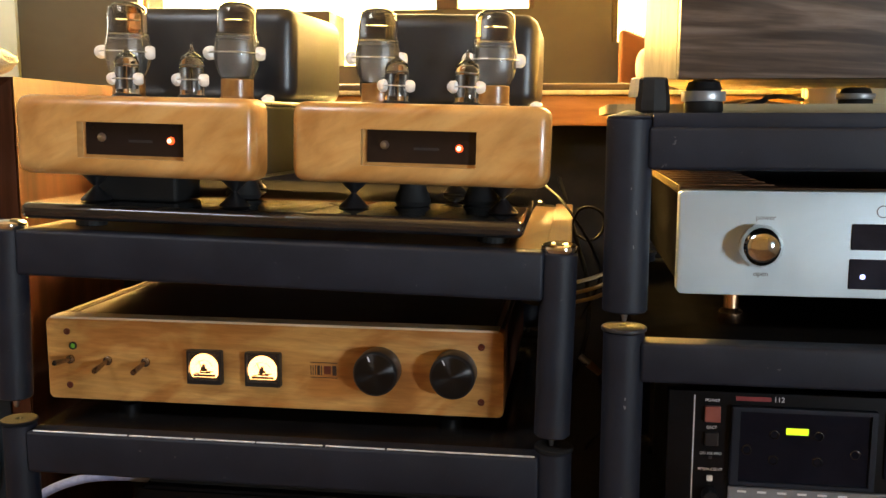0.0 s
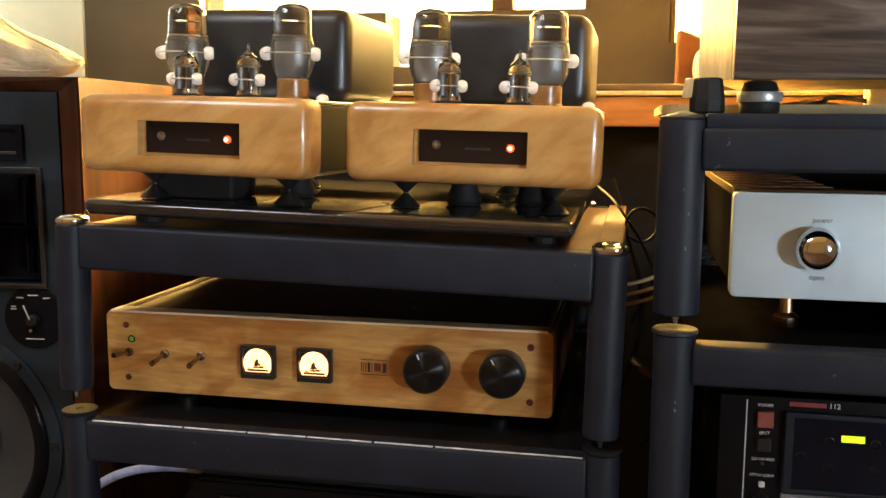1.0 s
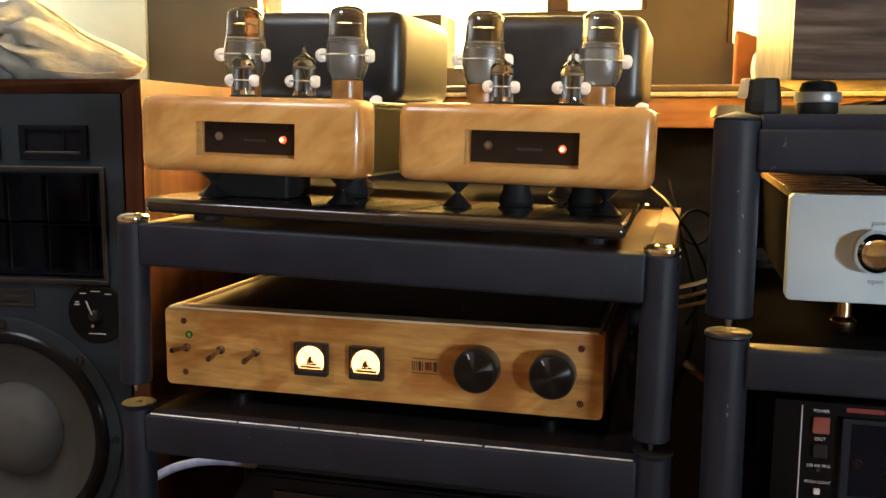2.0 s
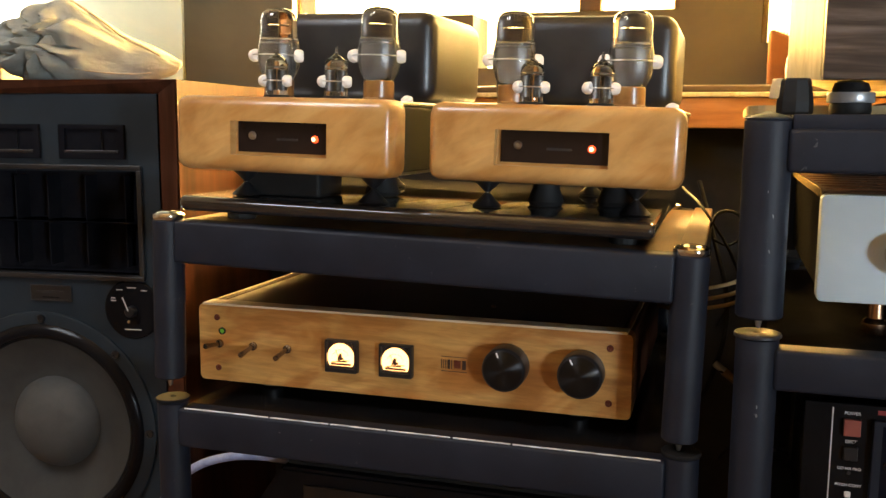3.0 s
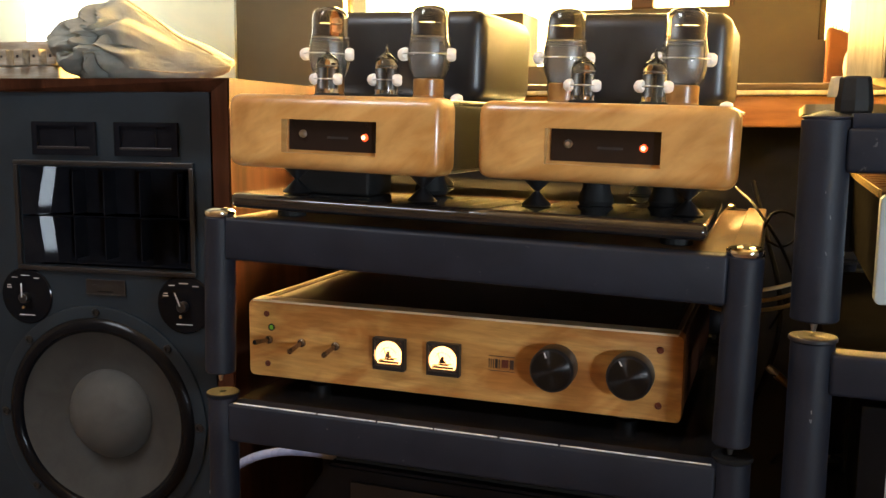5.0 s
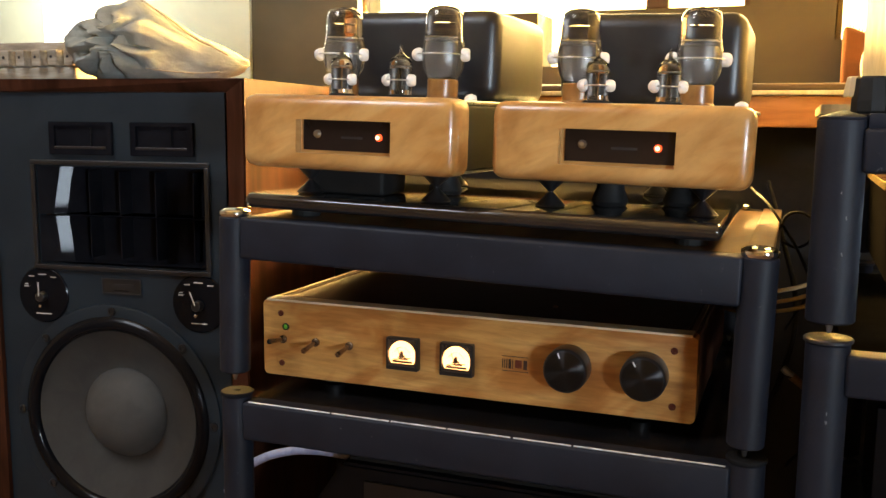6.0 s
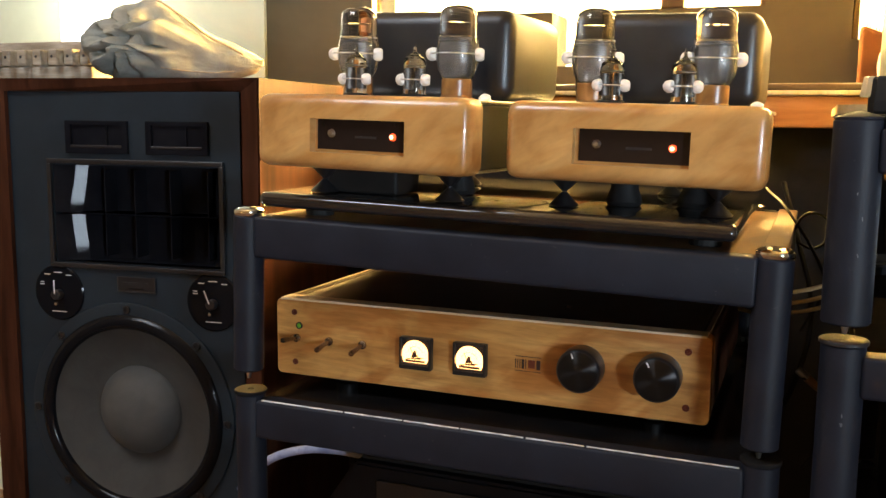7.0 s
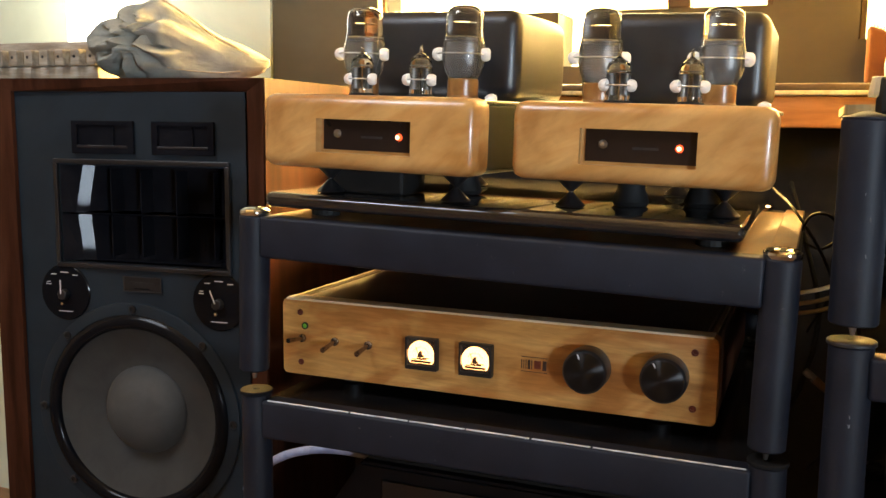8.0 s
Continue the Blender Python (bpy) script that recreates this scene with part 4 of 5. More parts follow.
    for fx in (0.63, 0.99):
        for fy in (0.05, 0.27):
            part("foot", disc(0.012, 0.0245, (fx, fy, 0.4462), "z", 20), BLACK_MATT, d)
    return d


cassette_deck()

# ---------------------------------------------------------------- wooden box on feet above the other rack
cab = thing("wooden_cabinet", (0.8, 0.2, 0.8798), "dark walnut fronted cabinet with pale side on metal feet", "cabinet")
bm = bmesh.new()
lo = [bm.verts.new(p) for p in ((0.5705, 0.004, 0.9075), (0.5480, 0.050, 0.9115), (0.612, 0.36, 0.9115), (1.04, 0.36, 0.9115), (1.04, 0.004, 0.9075))]
hi = [bm.verts.new((v.co.x, v.co.y, 1.235)) for v in lo]
bm.faces.new(lo)
bm.faces.new(hi)
for i in range(5):
    bm.faces.new((lo[i], lo[(i + 1) % 5], hi[(i + 1) % 5], hi[i]))
part("body", bm, PALE_WOOD, cab, "pale birch carcass with slanted side")
part("front_panel", box(0.5710, 1.0395, -0.014, 0.0036, 0.9070, 1.235, 0.0012, 2), WALNUT, cab, "dark grained walnut front", smooth=True)
for fx, fy, fz, k in ((0.597, 0.03, 0.880, 1.0), (0.768, 0.20, 0.8886, 0.68), (0.98, 0.03, 0.880, 1.0), (0.98, 0.28, 0.8886, 0.68)):
    ft = part("foot", lathe([(r, h * k) for r, h in [(0, 0), (0.0150, 0), (0.0165, 0.003), (0.0160, 0.0095), (0.0155, 0.0100), (0, 0.0100)]], (fx, fy, fz), n=32), BLACK_MATT, cab, "black rubber foot", smooth=True)
    part("foot_ring", lathe([(r, h * k) for r, h in [(0, 0.0101), (0.0180, 0.0101), (0.0184, 0.011), (0.0184, 0.0175), (0.0180, 0.0185), (0, 0.0185)]], (fx, fy, fz), n=40), ALUMINIUM, ft, "bright aluminium ring", smooth=True)
    part("foot_top", lathe([(r, h * k) for r, h in [(0, 0.0186), (0.0140, 0.0186), (0.0150, 0.0205), (0.0130, 0.0260), (0.0085, 0.0278), (0, 0.0278)]], (fx, fy, fz), n=32), BLACK, ft, smooth=True)
for ax0, ax1, az in ((0.757, 0.792, 0.9150), (0.822, 0.905, 0.9120)):
    ad = thing("power_adapter", ((ax0 + ax1) / 2, 0.37, 0.8886), "small cream plastic power adapter on the rack top", "adapter", "power adapters")
    part("case", box(ax0, ax1, 0.352, 0.384, 0.8887, az, 0.003, 3), PALE_BOARD, ad, smooth=True)
    part("seam_ring", box(ax0 - 0.0006, ax1 + 0.0006, 0.366, 0.3672, 0.8890, az + 0.0006, 0.0003, 1), TUBE_BASE, ad, "dark seam round the case")
kn = thing("rubber_wedge", (0.552, 0.0, 0.880), "black conical rubber foot with a painted lit side", "foot")
part("cone", lathe([(0, 0), (0.0130, 0), (0.0140, 0.002), (0.0140, 0.010), (0.0118, 0.027), (0.0105, 0.0288), (0, 0.0288)], (0.5525, 0.0, 0.880), n=8), BLACK_MATT, kn)
# cream copy of the cone stands in for its window-lit left faces
part("backing", lathe([(0, 0), (0.0125, 0), (0.0125, 0.004), (0.0105, 0.0150), (0.0098, 0.0158), (0, 0.0158)], (0.5455, 0.008, 0.8932), n=8), PALE_BOARD, kn, "cream facets standing in for the lit side")

# ---------------------------------------------------------------- loudspeaker
SPK = Matrix.Translation((-0.116, 0.15, 0.92)) @ pose(0, 0, 0, 0, 0, 7)


def loudspeaker():
    e = new("loudspeaker")
    e.matrix_basis = SPK @ Matrix.Translation((-0.1835, 0.15, -0.66))
    e["base"] = (-0.1835, 0.15, -0.66)
    tagged(e, "large loudspeaker with grey baffle, horn and woofer in reddish wood", "loudspeaker")
    W, H, D = 0.396, 0.66, 0.30
    rim, rim_r = 0.036, 0.029
    bm = bmesh.new()
    o = [(-W, -H), (0, -H), (0, 0), (-W, 0)]
    i = [(-W + rim, -H + 0.022), (-rim_r, -H + 0.022), (-rim_r, -0.016), (-W + rim, -0.016)]
    vo = [bm.verts.new((x, 0, z)) for x, z in o]
    vi = [bm.verts.new((x, 0.012 if x > -0.2 else 0.003, z)) for x, z in i]
    vk = [bm.verts.new((x, 0.120, z)) for x, z in i]
    vb = [bm.verts.new((x, D, z)) for x, z in o]
    for a in range(4):
        c = (a + 1) % 4
        bm.faces.new((vo[a], vo[c], vi[c], vi[a]))
        bm.faces.new((vi[a], vi[c], vk[c], vk[a]))
        bm.faces.new((vo[a], vb[a], vb[c], vo[c]))
    bm.faces.new(vb)
    bm.faces.new(vk)
    hard = [ed for ed in bm.edges if (ed.verts[0] in vo and ed.verts[1] in vo)]
    bmesh.ops.bevel(bm, geom=hard, offset=0.002, segments=2, affect="EDGES")
    part("cabinet", bm, MAHOGANY, e, "reddish brown veneered cabinet with mitred rim")
    # baffle with a horn mouth cut through it
    hx0, hx1, hz0, hz1 = -0.2945, -0.0590, -0.2345, -0.1095
    cx, cz = -0.1925, -0.4342
    baf = part("baffle", baffle_sheet(-W + rim + 0.0005, -rim_r - 0.0005, -H + 0.0225, -0.0165, 0.009, 0.0215, (hx0, hx1, hz0, hz1), cx, cz, 0.1165), BAFFLE, e, "slate grey baffle")
    # horn: mouth frame, flared walls split into two cells, throat fins
    horn = part("horn_frame", mouth_ring(hx0 - 0.002, hx1 + 0.002, hz0 - 0.002, hz1 + 0.002, 0.006, 0.004, 0.0088), BLACK, baf, "satin black horn frame")
    zc = (hz0 + hz1) / 2
    for s0, s1, lean in ((zc + 0.001, hz1, 0.059), (hz0, zc - 0.001, 0.110)):
        part("horn_cell", flare(hx0, hx1, s0, s1, 0.0075, 0.050, lean, s0 > zc), HORN, horn, "smooth black flared horn cell")
    part("divider", box(hx0 + 0.030, hx1 - 0.006, 0.014, 0.0495, zc - 0.0010, zc + 0.0010, 0.0004, 1), HORN, horn)
    for fx in (-0.230, -0.186, -0.135, -0.082):
        part("fin", box(fx - 0.0009, fx + 0.0009, 0.022, 0.0495, hz0 + 0.006, hz1 - 0.006, 0.0004, 1), HORN, horn)
    # tweeter slots
    for a, c in ((-0.273, -0.183), (-0.157, -0.071)):
        tw = part("tweeter_frame", framed(a, c, -0.0945, -0.053, 0.0045, 0.0088, a + 0.008, c - 0.008, -0.0850, -0.0580, 0.0040, 0.0010, 2), HORN, baf, "black tweeter frame")
        part("tweeter_lip", box(a + 0.008, c - 0.008, 0.0035, 0.0080, -0.0870, -0.0838, 0.0008, 2), BLACK, tw)
        part("tweeter_vane", box(c - 0.030, c - 0.0292, 0.0050, 0.0082, -0.0838, -0.060, 0.0002, 1), DARK_PLASTIC, tw)
    # level controls
    for kx, turn in ((-0.294, 0), (-0.0695, 22)):
        kz = -0.2775
        d = part("level_control", lathe([(0, 0.0022), (0.0355, 0.0022), (0.0370, 0.0010), (0.0370, 0), (0, 0)], (kx, 0.0088, kz), (0, -1, 0), 44), SURROUND, baf, "round black level control plate", smooth=True)
        for a, c, z in ((-0.020, -0.012, 0.0235), (-0.006, 0.006, 0.0265), (0.012, 0.020, 0.0235), (-0.027, -0.022, 0.0130), (-0.028, -0.021, 0.0100), (-0.011, 0.011, -0.0255)):
            part("scale_mark", box(kx + a, kx + c, 0.0061, 0.0066, kz + z, kz + z + 0.0009), WHITE_INK, d, "fine white scale mark")
        kb = part("control_knob", lathe([(0, 0.0085), (0.0055, 0.0085), (0.0065, 0.0075), (0.0068, 0.0), (0, 0)], (kx, 0.0066, kz - 0.002), (0, -1, 0), 28), BLACK, d, smooth=True)
        bm = box(-0.0006, 0.0006, -0.0098, -0.0088, 0.002, 0.020)
        bm.transform(Matrix.Translation((kx, 0.0066, kz - 0.002)) @ pose(0, 0, 0, 0, -turn, 0))
        part("pointer", bm, WHITE_INK, d, "white pointer")
        part("control_screw", lathe([(0, 0.002), (0.0020, 0.0014), (0.0026, 0), (0, 0)], (kx - 0.005, 0.0066, kz - 0.0155), (0, -1, 0), 16), CHROME, d, "small bright screw", smooth=True)
    bd = part("badge", box(-0.206, -0.151, 0.0072, 0.0088, -0.2705, -0.2515, 0.0005, 1), BLACK, baf, "small dark maker's plate")
    rim_bm = bmesh.new()
    for b in ((-0.2065, -0.1505, -0.2525, -0.2510), (-0.2065, -0.1505, -0.2710, -0.2695), (-0.2065, -0.2050, -0.2695, -0.2525), (-0.1520, -0.1505, -0.2695, -0.2525)):
        box(b[0], b[1], 0.0064, 0.0071, b[2], b[3], bm=rim_bm)
    part("badge_rim", rim_bm, BRONZE, bd, "thin grey rim")
    part("badge_bar", box(-0.197, -0.161, 0.0066, 0.0071, -0.2615, -0.2580), BRONZE, bd)
    part("badge_bar", box(-0.190, -0.168, 0.0066, 0.0071, -0.2672, -0.2655), DARK_PLASTIC, bd)
    # woofer
    c = (-0.1925, 0.0088, -0.4342)
    w = part("woofer_flange", lathe([(0.118, 0.0), (0.118, 0.0030), (0.1460, 0.0040), (0.1485, 0.0030), (0.1490, 0)], c, (0, -1, 0), 72), BAFFLE, baf, "grey cast flange", smooth=True)
    part("surround", lathe([(0.1145, -0.004), (0.1145, 0.0035), (0.1175, 0.0080), (0.1225, 0.0105), (0.1270, 0.0096), (0.1315, 0.0065), (0.1335, 0.0042)], c, (0, -1, 0), 72), SURROUND, w, "glossy black rubber surround", smooth=True)
    part("cone", lathe([(0.1150, 0.0030), (0.110, -0.0005), (0.100, -0.0055), (0.085, -0.0120), (0.070, -0.0175), (0.058, -0.0210), (0, -0.0210)], c, (0, -1, 0), 72), CONE, w, "grey paper cone", smooth=True)
    part("dust_cap", lathe([(0.0600, -0.0208), (0.0600, -0.0180), (0.0580, -0.0150), (0.0545, -0.0095), (0.048, -0.0015), (0.037, 0.0060), (0.022, 0.0110), (0.009, 0.0128), (0, 0.0130)], c, (0, -1, 0), 56), DUST_CAP, w, "domed grey dust cap", smooth=True)
    for i in range(8):
        u = radians(90 + 45 * i)
        b = (c[0] + 0.1405 * math.cos(u), 0.0050, c[2] + 0.1405 * math.sin(u))
        part("bolt", lathe([(0, 0.0006), (0.0026, 0.0006), (0.0028, 0.0022), (0.0048, 0.0022), (0.0056, 0.0010), (0.0056, 0), (0, 0)], b, (0, -1, 0), 18), BLACK, w, "black socket bolt", smooth=True)
    return e


def mouth_ring(x0, x1, z0, z1, t, y0, y1):
    bm = bmesh.new()
    for b in ((x0 - t, x1 + t, z1, z1 + t), (x0 - t, x1 + t, z0 - t, z0), (x0 - t, x0, z0, z1), (x1, x1 + t, z0, z1)):
        box(b[0], b[1], y0, y1, b[2], b[3], 0.0012, 2, bm)
    return bm


def flare(x0, x1, z0, z1, y0, y1, lean, upper):
    """One flared cell of the horn: a curved lip, then a flat slanted facet on one side, level top and bottom, flat throat."""
    bm = bmesh.new()
    d, zm = y1 - y0, (z0 + z1) / 2
    rows = []
    for inner, outer in ((0.0005, 0.0005), (0.0165, 0.0235), (0.0290, 0.0355), (0.0480, 0.0485)):
        ring = []
        for z, off in ((z0, inner if upper else outer), (z1, outer if upper else inner)):
            deep = (off - 0.006 + lean * (z - zm)) / 1.256 if 0.01 < inner < 0.04 else (0.0 if inner < 0.01 else d)
            ring.append((x0 + off, y0 + deep, z))
        right = [(x1 - 0.7 * (p[1] - y0), p[1], p[2]) for p in ring]
        rows.append([bm.verts.new(p) for p in (ring[0], right[0], right[1], ring[1])])
    for a, b in zip(rows, rows[1:]):
        for j in range(4):
            bm.faces.new((a[j], a[(j + 1) % 4], b[(j + 1) % 4], b[j]))
    bm.faces.new(rows[-1])
    return bm


def baffle_sheet(x0, x1, z0, z1, y0, y1, hole, cx, cz, r, n=64):
    """A board with a rectangular horn opening and a round woofer opening, both right through."""
    bm = bmesh.new()
    zs = (hole[2] + cz + r) / 2
    for y in (y0, y1):
        o = [bm.verts.new((x, y, z)) for x, z in ((x0, zs), (x1, zs), (x1, z1), (x0, z1))]
        i = [bm.verts.new((x, y, z)) for x, z in ((hole[0], hole[2]), (hole[1], hole[2]), (hole[1], hole[3]), (hole[0], hole[3]))]
        for a in range(4):
            bm.faces.new((o[a], o[(a + 1) % 4], i[(a + 1) % 4], i[a]))
        ring, edge = [], []
        for j in range(n):
            u = 2 * math.pi * j / n
            c, s = math.cos(u), math.sin(u)
            ring.append(bm.verts.new((cx + r * c, y, cz + r * s)))
            kx = ((x1 if c > 0 else x0) - cx) / c if abs(c) > 1e-6 else 1e9
            kz = ((zs if s > 0 else z0) - cz) / s if abs(s) > 1e-6 else 1e9
            k = min(kx, kz)
            edge.append(bm.verts.new((cx + k * c, y, cz + k * s)))
        for j in range(n):
            q = (j + 1) % n
            bm.faces.new((ring[j], ring[q], edge[q], edge[j]))
        for a, b in ((x0, z0), (x1, z0), (x0, zs), (x1, zs)):
            near = sorted(range(n), key=lambda t: (edge[t].co.x - a) ** 2 + (edge[t].co.z - b) ** 2)
            p = near[0]
            q = next(t for t in near[1:] if abs(edge[t].co.x - edge[p].co.x) > 1e-6 and abs(edge[t].co.z - edge[p].co.z) > 1e-6)
            if (edge[p].co - Vector((a, y, b))).length > 1e-6:
                bm.faces.new((edge[p], edge[q], bm.verts.new((a, y, b))))
        if y == y0:
            first = i, ring
    for loop0, loop1 in ((first[0], i), (first[1], ring)):
        m = len(loop0)
        for j in range(m):
            bm.faces.new((loop0[j], loop0[(j + 1) % m], loop1[(j + 1) % m], loop1[j]))
    return bm



loudspeaker()
st = thing("speaker_stand", (-0.32, 0.28, 0.0), "black wooden stand under the loudspeaker", "stand", m=None)
for x, y in ((-0.46, 0.16), (-0.20, 0.19), (-0.49, 0.36), (-0.23, 0.39)):
    part("leg", box(x - 0.02, x + 0.02, y - 0.02, y + 0.02, 0.0, 0.2397, 0.002), BLACK, st)
part("top", box(-0.50, -0.14, 0.13, 0.44, 0.2400, 0.2598, 0.003), BLACK, st)

# ---------------------------------------------------------------- linen sack and wooden rack on the loudspeaker


def sack_point(p, knot, turn, c):
    """Where the direction p of a unit ball lies on the tied, lying sack."""
    du, dw = (p.x - knot.x) * 0.130, (p.z - knot.z) * 0.066
    d = math.hypot(du, dw) if p.y < 0.1 else 0.2
    spin = math.atan2(dw, du)
    fold = math.exp(-((d - 0.029) / 0.024) ** 2)
    pleat = fold * (0.17 * (2 * abs(math.sin(spin * 4.5 + 1.4 * noise.noise(p * 2.5))) - 1.1) + 0.022 * math.sin(spin * 15 + 1.3))
    dimple = -0.95 * math.exp(-(d / 0.0072) ** 4) + 0.12 * math.exp(-((d - 0.0130) / 0.0055) ** 2)
    long_fold = 0.045 * math.exp(-(((p.x - 0.1) / 0.45) ** 2)) * math.sin(p.z * 9 + 2.0 * p.x + 1.5 * noise.noise(p * 1.7)) * (1 if p.y < 0.3 else 0.3)
    crease = 0.05 * noise.noise(p * 2.1 + Vector((4, 1, 0))) + 0.022 * abs(noise.noise(Vector((p.x * 4.2, p.y * 5.0, p.z * 5.5)) + Vector((2, 7, 1)))) - 0.01 + 0.010 * noise.noise(p * 15)
    q = p * (1 + pleat + dimple + crease + long_fold)
    u1 = max(0.0, min(1.0, (q.x + 0.25) / 0.8))
    taper = 1 - 0.40 * u1 * u1 * (3 - 2 * u1)
    x = q.x * 0.116 + 0.016 * max(0.0, q.x - 0.75) * (1 if q.z < 0.2 else 0)
    y = q.y * 0.075 * taper
    z = 0.044 * taper + q.z * 0.053 * taper + (0.010 * math.exp(-((q.x + 0.25) / 0.4) ** 2) if q.z > 0 else 0) + (0.007 * math.exp(-((q.x - 0.40) / 0.35) ** 2) if q.z > 0.1 else 0)
    return c + turn @ Vector((x, y, max(z, 0.0008 + 0.002 * abs(noise.noise(p * 9)))))


def linen_sack():
    c, knot = Vector((-0.312, 0.246, 0.9205)), Vector((-0.47, -0.86, 0.03)).normalized()
    turn = Matrix.Rotation(radians(35), 3, "Z")
    bm = bmesh.new()
    bmesh.ops.create_icosphere(bm, subdivisions=6, radius=1)
    for v in bm.verts:
        v.co = sack_point(v.co.normalized(), knot, turn, c)
    s = thing("cloth_sack", (c.x, c.y, c.z), "gathered undyed linen sack lying on the loudspeaker", "sack")
    part("bag", bm, LINEN, s, smooth=True)
    for off in (0.0, 0.10):
        way = [Vector(p).normalized() for p in ((-0.15, -0.35, 0.95 - off), (0.15, -0.50, 0.85 - off), (0.40, -0.60, 0.68 - off), (0.62, -0.62, 0.45 - off * 0.6), (0.78, -0.55, 0.25 - off * 0.5))]
        pts = [sack_point(p, knot, turn, c) + Vector((0.0015, -0.0025, 0.0015)) for p in way]
        tube([tuple(p) for p in pts], 0.0011, ROPE, "drawstring", s, "jute drawstring")
    hem = [sack_point(Vector((x, -0.80, -0.50)).normalized(), knot, turn, c) + Vector((0.001, -0.0015, 0)) for x in (-0.1, 0.1, 0.3, 0.5, 0.7, 0.9)]
    tube([tuple(p) for p in hem], 0.0009, ROPE, "seam", s, "stitched seam")
    return s


linen_sack()
rk = thing("wooden_rack", (-0.55, 0.26, 0.9205), "low pale wooden rack with slots and peg holes", "rack")
RT = Matrix.Translation((-0.55, 0.26, 0)) @ pose(0, 0, 0, 0, 0, 7) @ Matrix.Translation((0.55, -0.26, 0))
bm = box(-0.68, -0.435, 0.225, 0.33, 0.9215, 0.9420, 0.003, 2)
part("base_board", bm, DRIFTWOOD, rk)
part("top_bar", box(-0.68, -0.430, 0.25, 0.31, 0.9560, 0.9790, 0.006, 3), DRIFTWOOD, rk, "rounded wooden top bar", smooth=True)
for i in range(9):
    x = -0.672 + i * 0.0285
    t = part("tooth", box(x, x + 0.016, 0.213, 0.300, 0.9425, 0.9650, 0.002, 2), DRIFTWOOD, rk)
    part("peg_hole", disc(0.0022, 0.0008, (x + 0.008, 0.2128, 0.955), (0, -1, 0), 12, 0.0002), BLACK, t)
lp = thing("tube_lamp", (-0.872, 0.68, 0.0), "glowing white tube lamp standing by the cream wall", "lamp")
part("base", lathe([(0, 0), (0.09, 0), (0.09, 0.012), (0.012, 0.02), (0.012, 0.98), (0, 0.98)], (-0.872, 0.68, 0), n=28), STEEL, lp, smooth=True)
part("bulb", lathe([(0, 0.981), (0.03, 0.981), (0.038, 0.99), (0.038, 1.48), (0.03, 1.49), (0, 1.49)], (-0.872, 0.68, 0), n=28), LAMP_GLOW, lp, "frosted glowing tube", smooth=True)

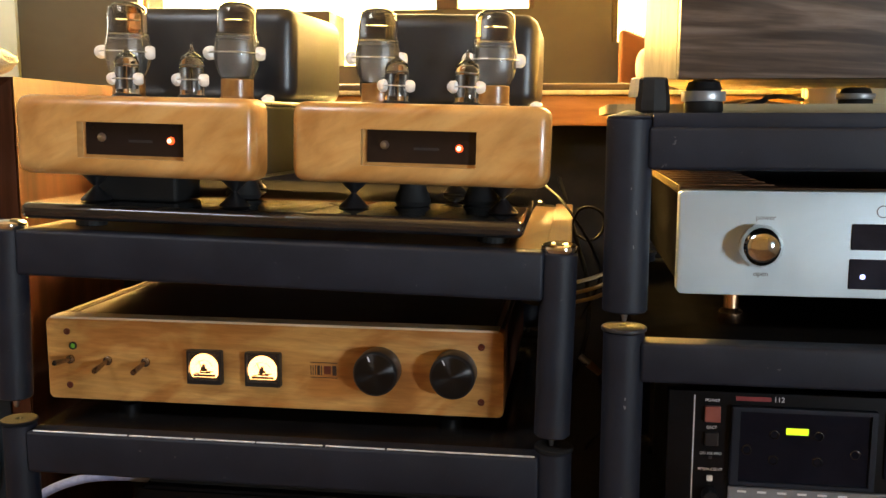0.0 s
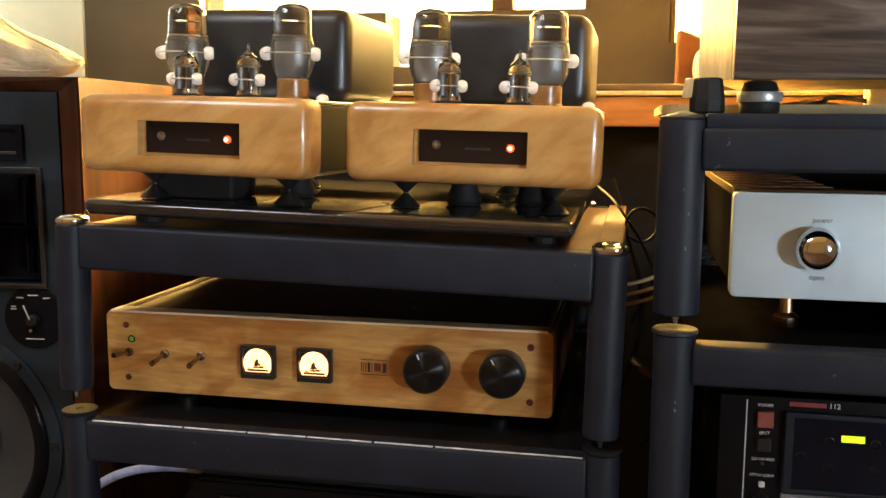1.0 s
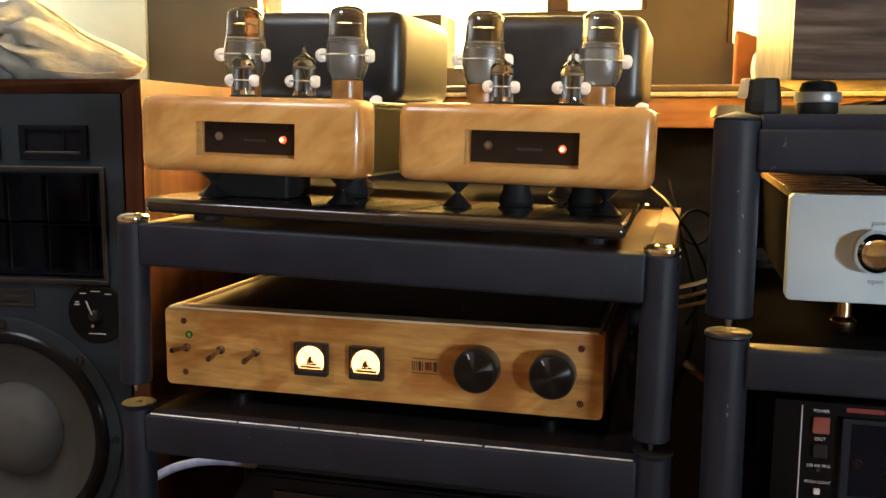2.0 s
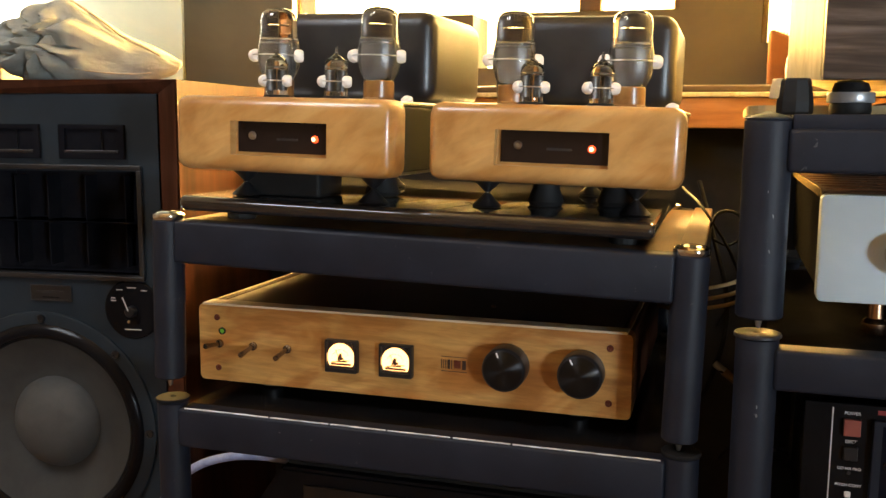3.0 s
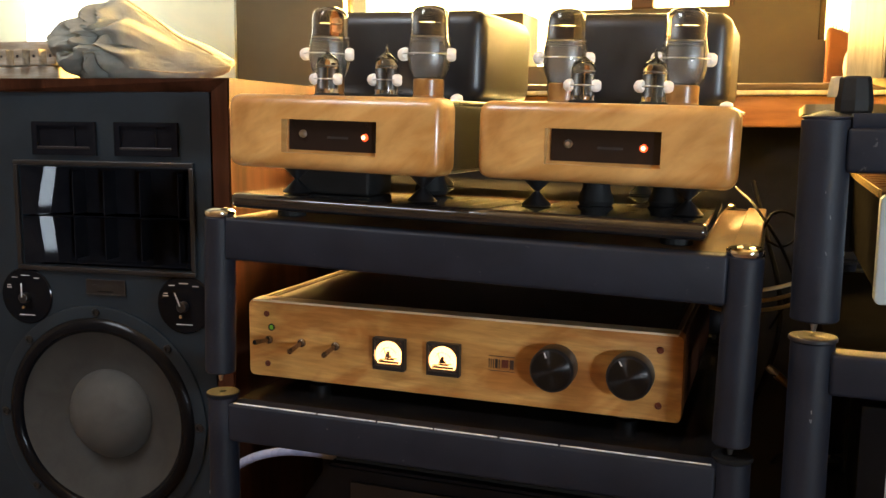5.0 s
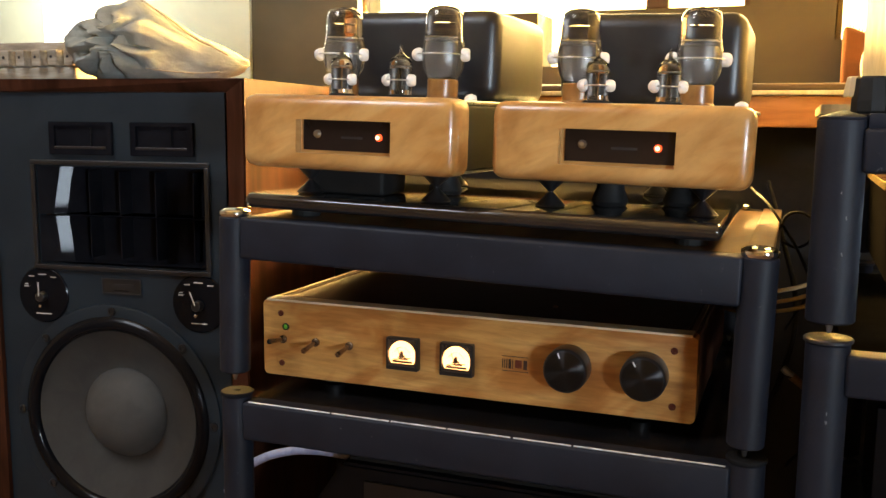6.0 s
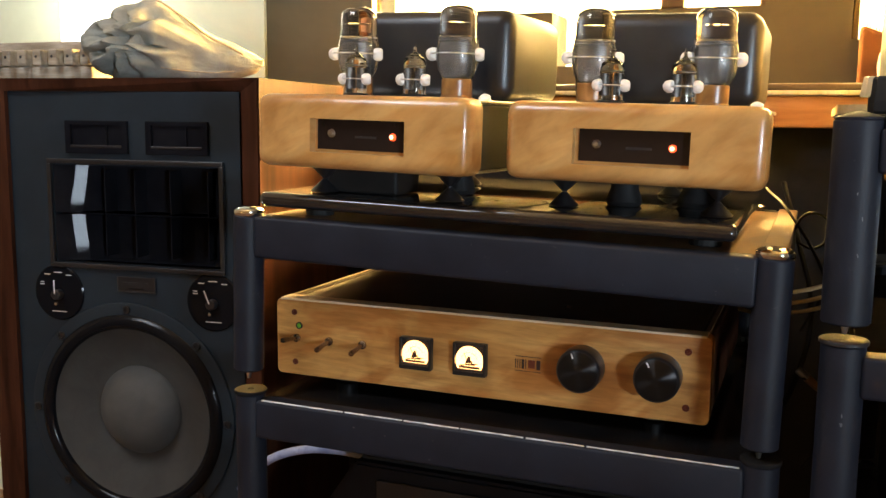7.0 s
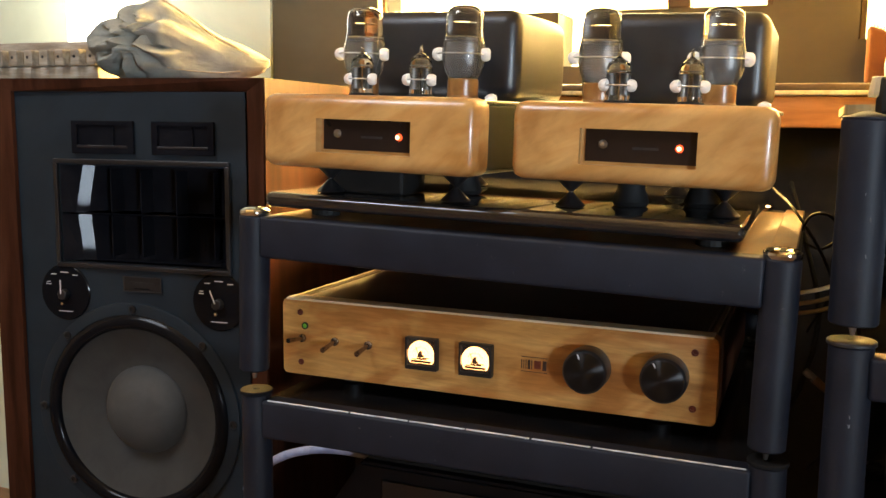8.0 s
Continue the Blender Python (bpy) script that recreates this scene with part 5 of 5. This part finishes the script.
# ---------------------------------------------------------------- cables and clutter
for i, (r, mt, pts) in enumerate((
        (0.0022, CABLE_TAN, [(0.40, 0.42, 0.66), (0.435, 0.30, 0.668), (0.480, 0.24, 0.680), (0.530, 0.22, 0.700), (0.56, 0.30, 0.72)]),
        (0.0022, CABLE_TAN, [(0.40, 0.42, 0.651), (0.435, 0.30, 0.659), (0.480, 0.24, 0.670), (0.530, 0.22, 0.689), (0.56, 0.30, 0.71)]),
        (0.0022, CABLE_TAN, [(0.40, 0.43, 0.668), (0.435, 0.31, 0.677), (0.480, 0.25, 0.690), (0.530, 0.23, 0.710), (0.56, 0.31, 0.73)]),
        (0.0015, CABLE, [(0.455, 0.30, 0.800), (0.490, 0.20, 0.772), (0.512, 0.20, 0.735), (0.52, 0.24, 0.70), (0.50, 0.30, 0.64)]),
        (0.0014, CABLE, [(0.488, 0.2, 0.765), (0.500, 0.19, 0.783), (0.516, 0.19, 0.780), (0.522, 0.2, 0.762), (0.508, 0.21, 0.746), (0.492, 0.22, 0.750)]),
        (0.0030, CABLE, [(0.47, 0.42, 0.80), (0.49, 0.36, 0.74), (0.51, 0.30, 0.66), (0.50, 0.26, 0.60), (0.47, 0.3, 0.52)]),
        (0.0028, CABLE, [(0.62, 0.25, 0.8835), (0.66, 0.20, 0.889), (0.70, 0.28, 0.900), (0.75, 0.36, 0.8995), (0.80, 0.42, 0.89)]),
        (0.0022, TUBE_BASE, [(0.61, 0.22, 0.883), (0.65, 0.24, 0.892), (0.69, 0.30, 0.896), (0.74, 0.34, 0.890), (0.79, 0.40, 0.884)]))):
    tube(pts, r, mt, "cable", None, ("tan" if mt is CABLE_TAN else "brown" if mt is TUBE_BASE else "black") + " cable hanging behind the equipment racks", "cable")
pl = thing("cable_plug", (0.5, 0.2, 0.61), "metal cable plug hanging between the racks", "plug")
part("barrel", lathe([(0, 0), (0.0035, 0), (0.004, 0.002), (0.004, 0.014), (0.003, 0.016), (0, 0.016)], (0.500, 0.20, 0.620), (0.6, 0, -0.5), 18), STEEL, pl, smooth=True)
part("sleeve", lathe([(0, 0), (0.0045, 0), (0.0035, 0.016), (0, 0.016)], (0.5096, 0.20, 0.612), (0.6, 0, -0.5), 18), TUBE_BASE, pl, "brown sleeve", smooth=True)
tube([(0.519, 0.2, 0.604), (0.53, 0.22, 0.55), (0.51, 0.3, 0.48)], 0.002, CABLE, "lead", pl)
# blue grey arc added in place of a round rim's bluish reflection
tube([(-0.10, 0.075, 0.440), (-0.075, 0.06, 0.468), (-0.045, 0.052, 0.492), (-0.010, 0.05, 0.508), (0.030, 0.052, 0.515), (0.07, 0.06, 0.512), (0.11, 0.09, 0.50), (0.13, 0.14, 0.46), (0.12, 0.16, 0.394)], 0.0048, RIM_BLUE, "thick_cable", None, "thick blue grey arc standing in for a reflecting rim under the shelf", "cable")
bx = thing("equipment_case", (0.28, 0.12, 0.389), "black slanted equipment case on the lower shelf", "case")
bm = bmesh.new()
vs = [(x, z) for x, z in ((-0.010, 0.389), (0.078, 0.520), (0.435, 0.520), (0.445, 0.389))]
f0 = [bm.verts.new((x, 0.02, z)) for x, z in vs]
f1 = [bm.verts.new((x, 0.33, z)) for x, z in vs]
bm.faces.new(f0)
bm.faces.new(f1)
for i in range(4):
    bm.faces.new((f0[i], f0[(i + 1) % 4], f1[(i + 1) % 4], f1[i]))
bmesh.ops.bevel(bm, geom=bm.edges[:], offset=0.003, segments=2, affect="EDGES")
part("shell", bm, DARK_PLASTIC, bx)
part("front_panel", box(0.105, 0.41, 0.0165, 0.0195, 0.405, 0.505, 0.001, 2), BLACK, bx, "recess-edged black front panel")
part("lid", box(0.082, 0.432, 0.03, 0.32, 0.5205, 0.5245, 0.0012, 2), BLACK_MATT, bx, "thin matt black lid")
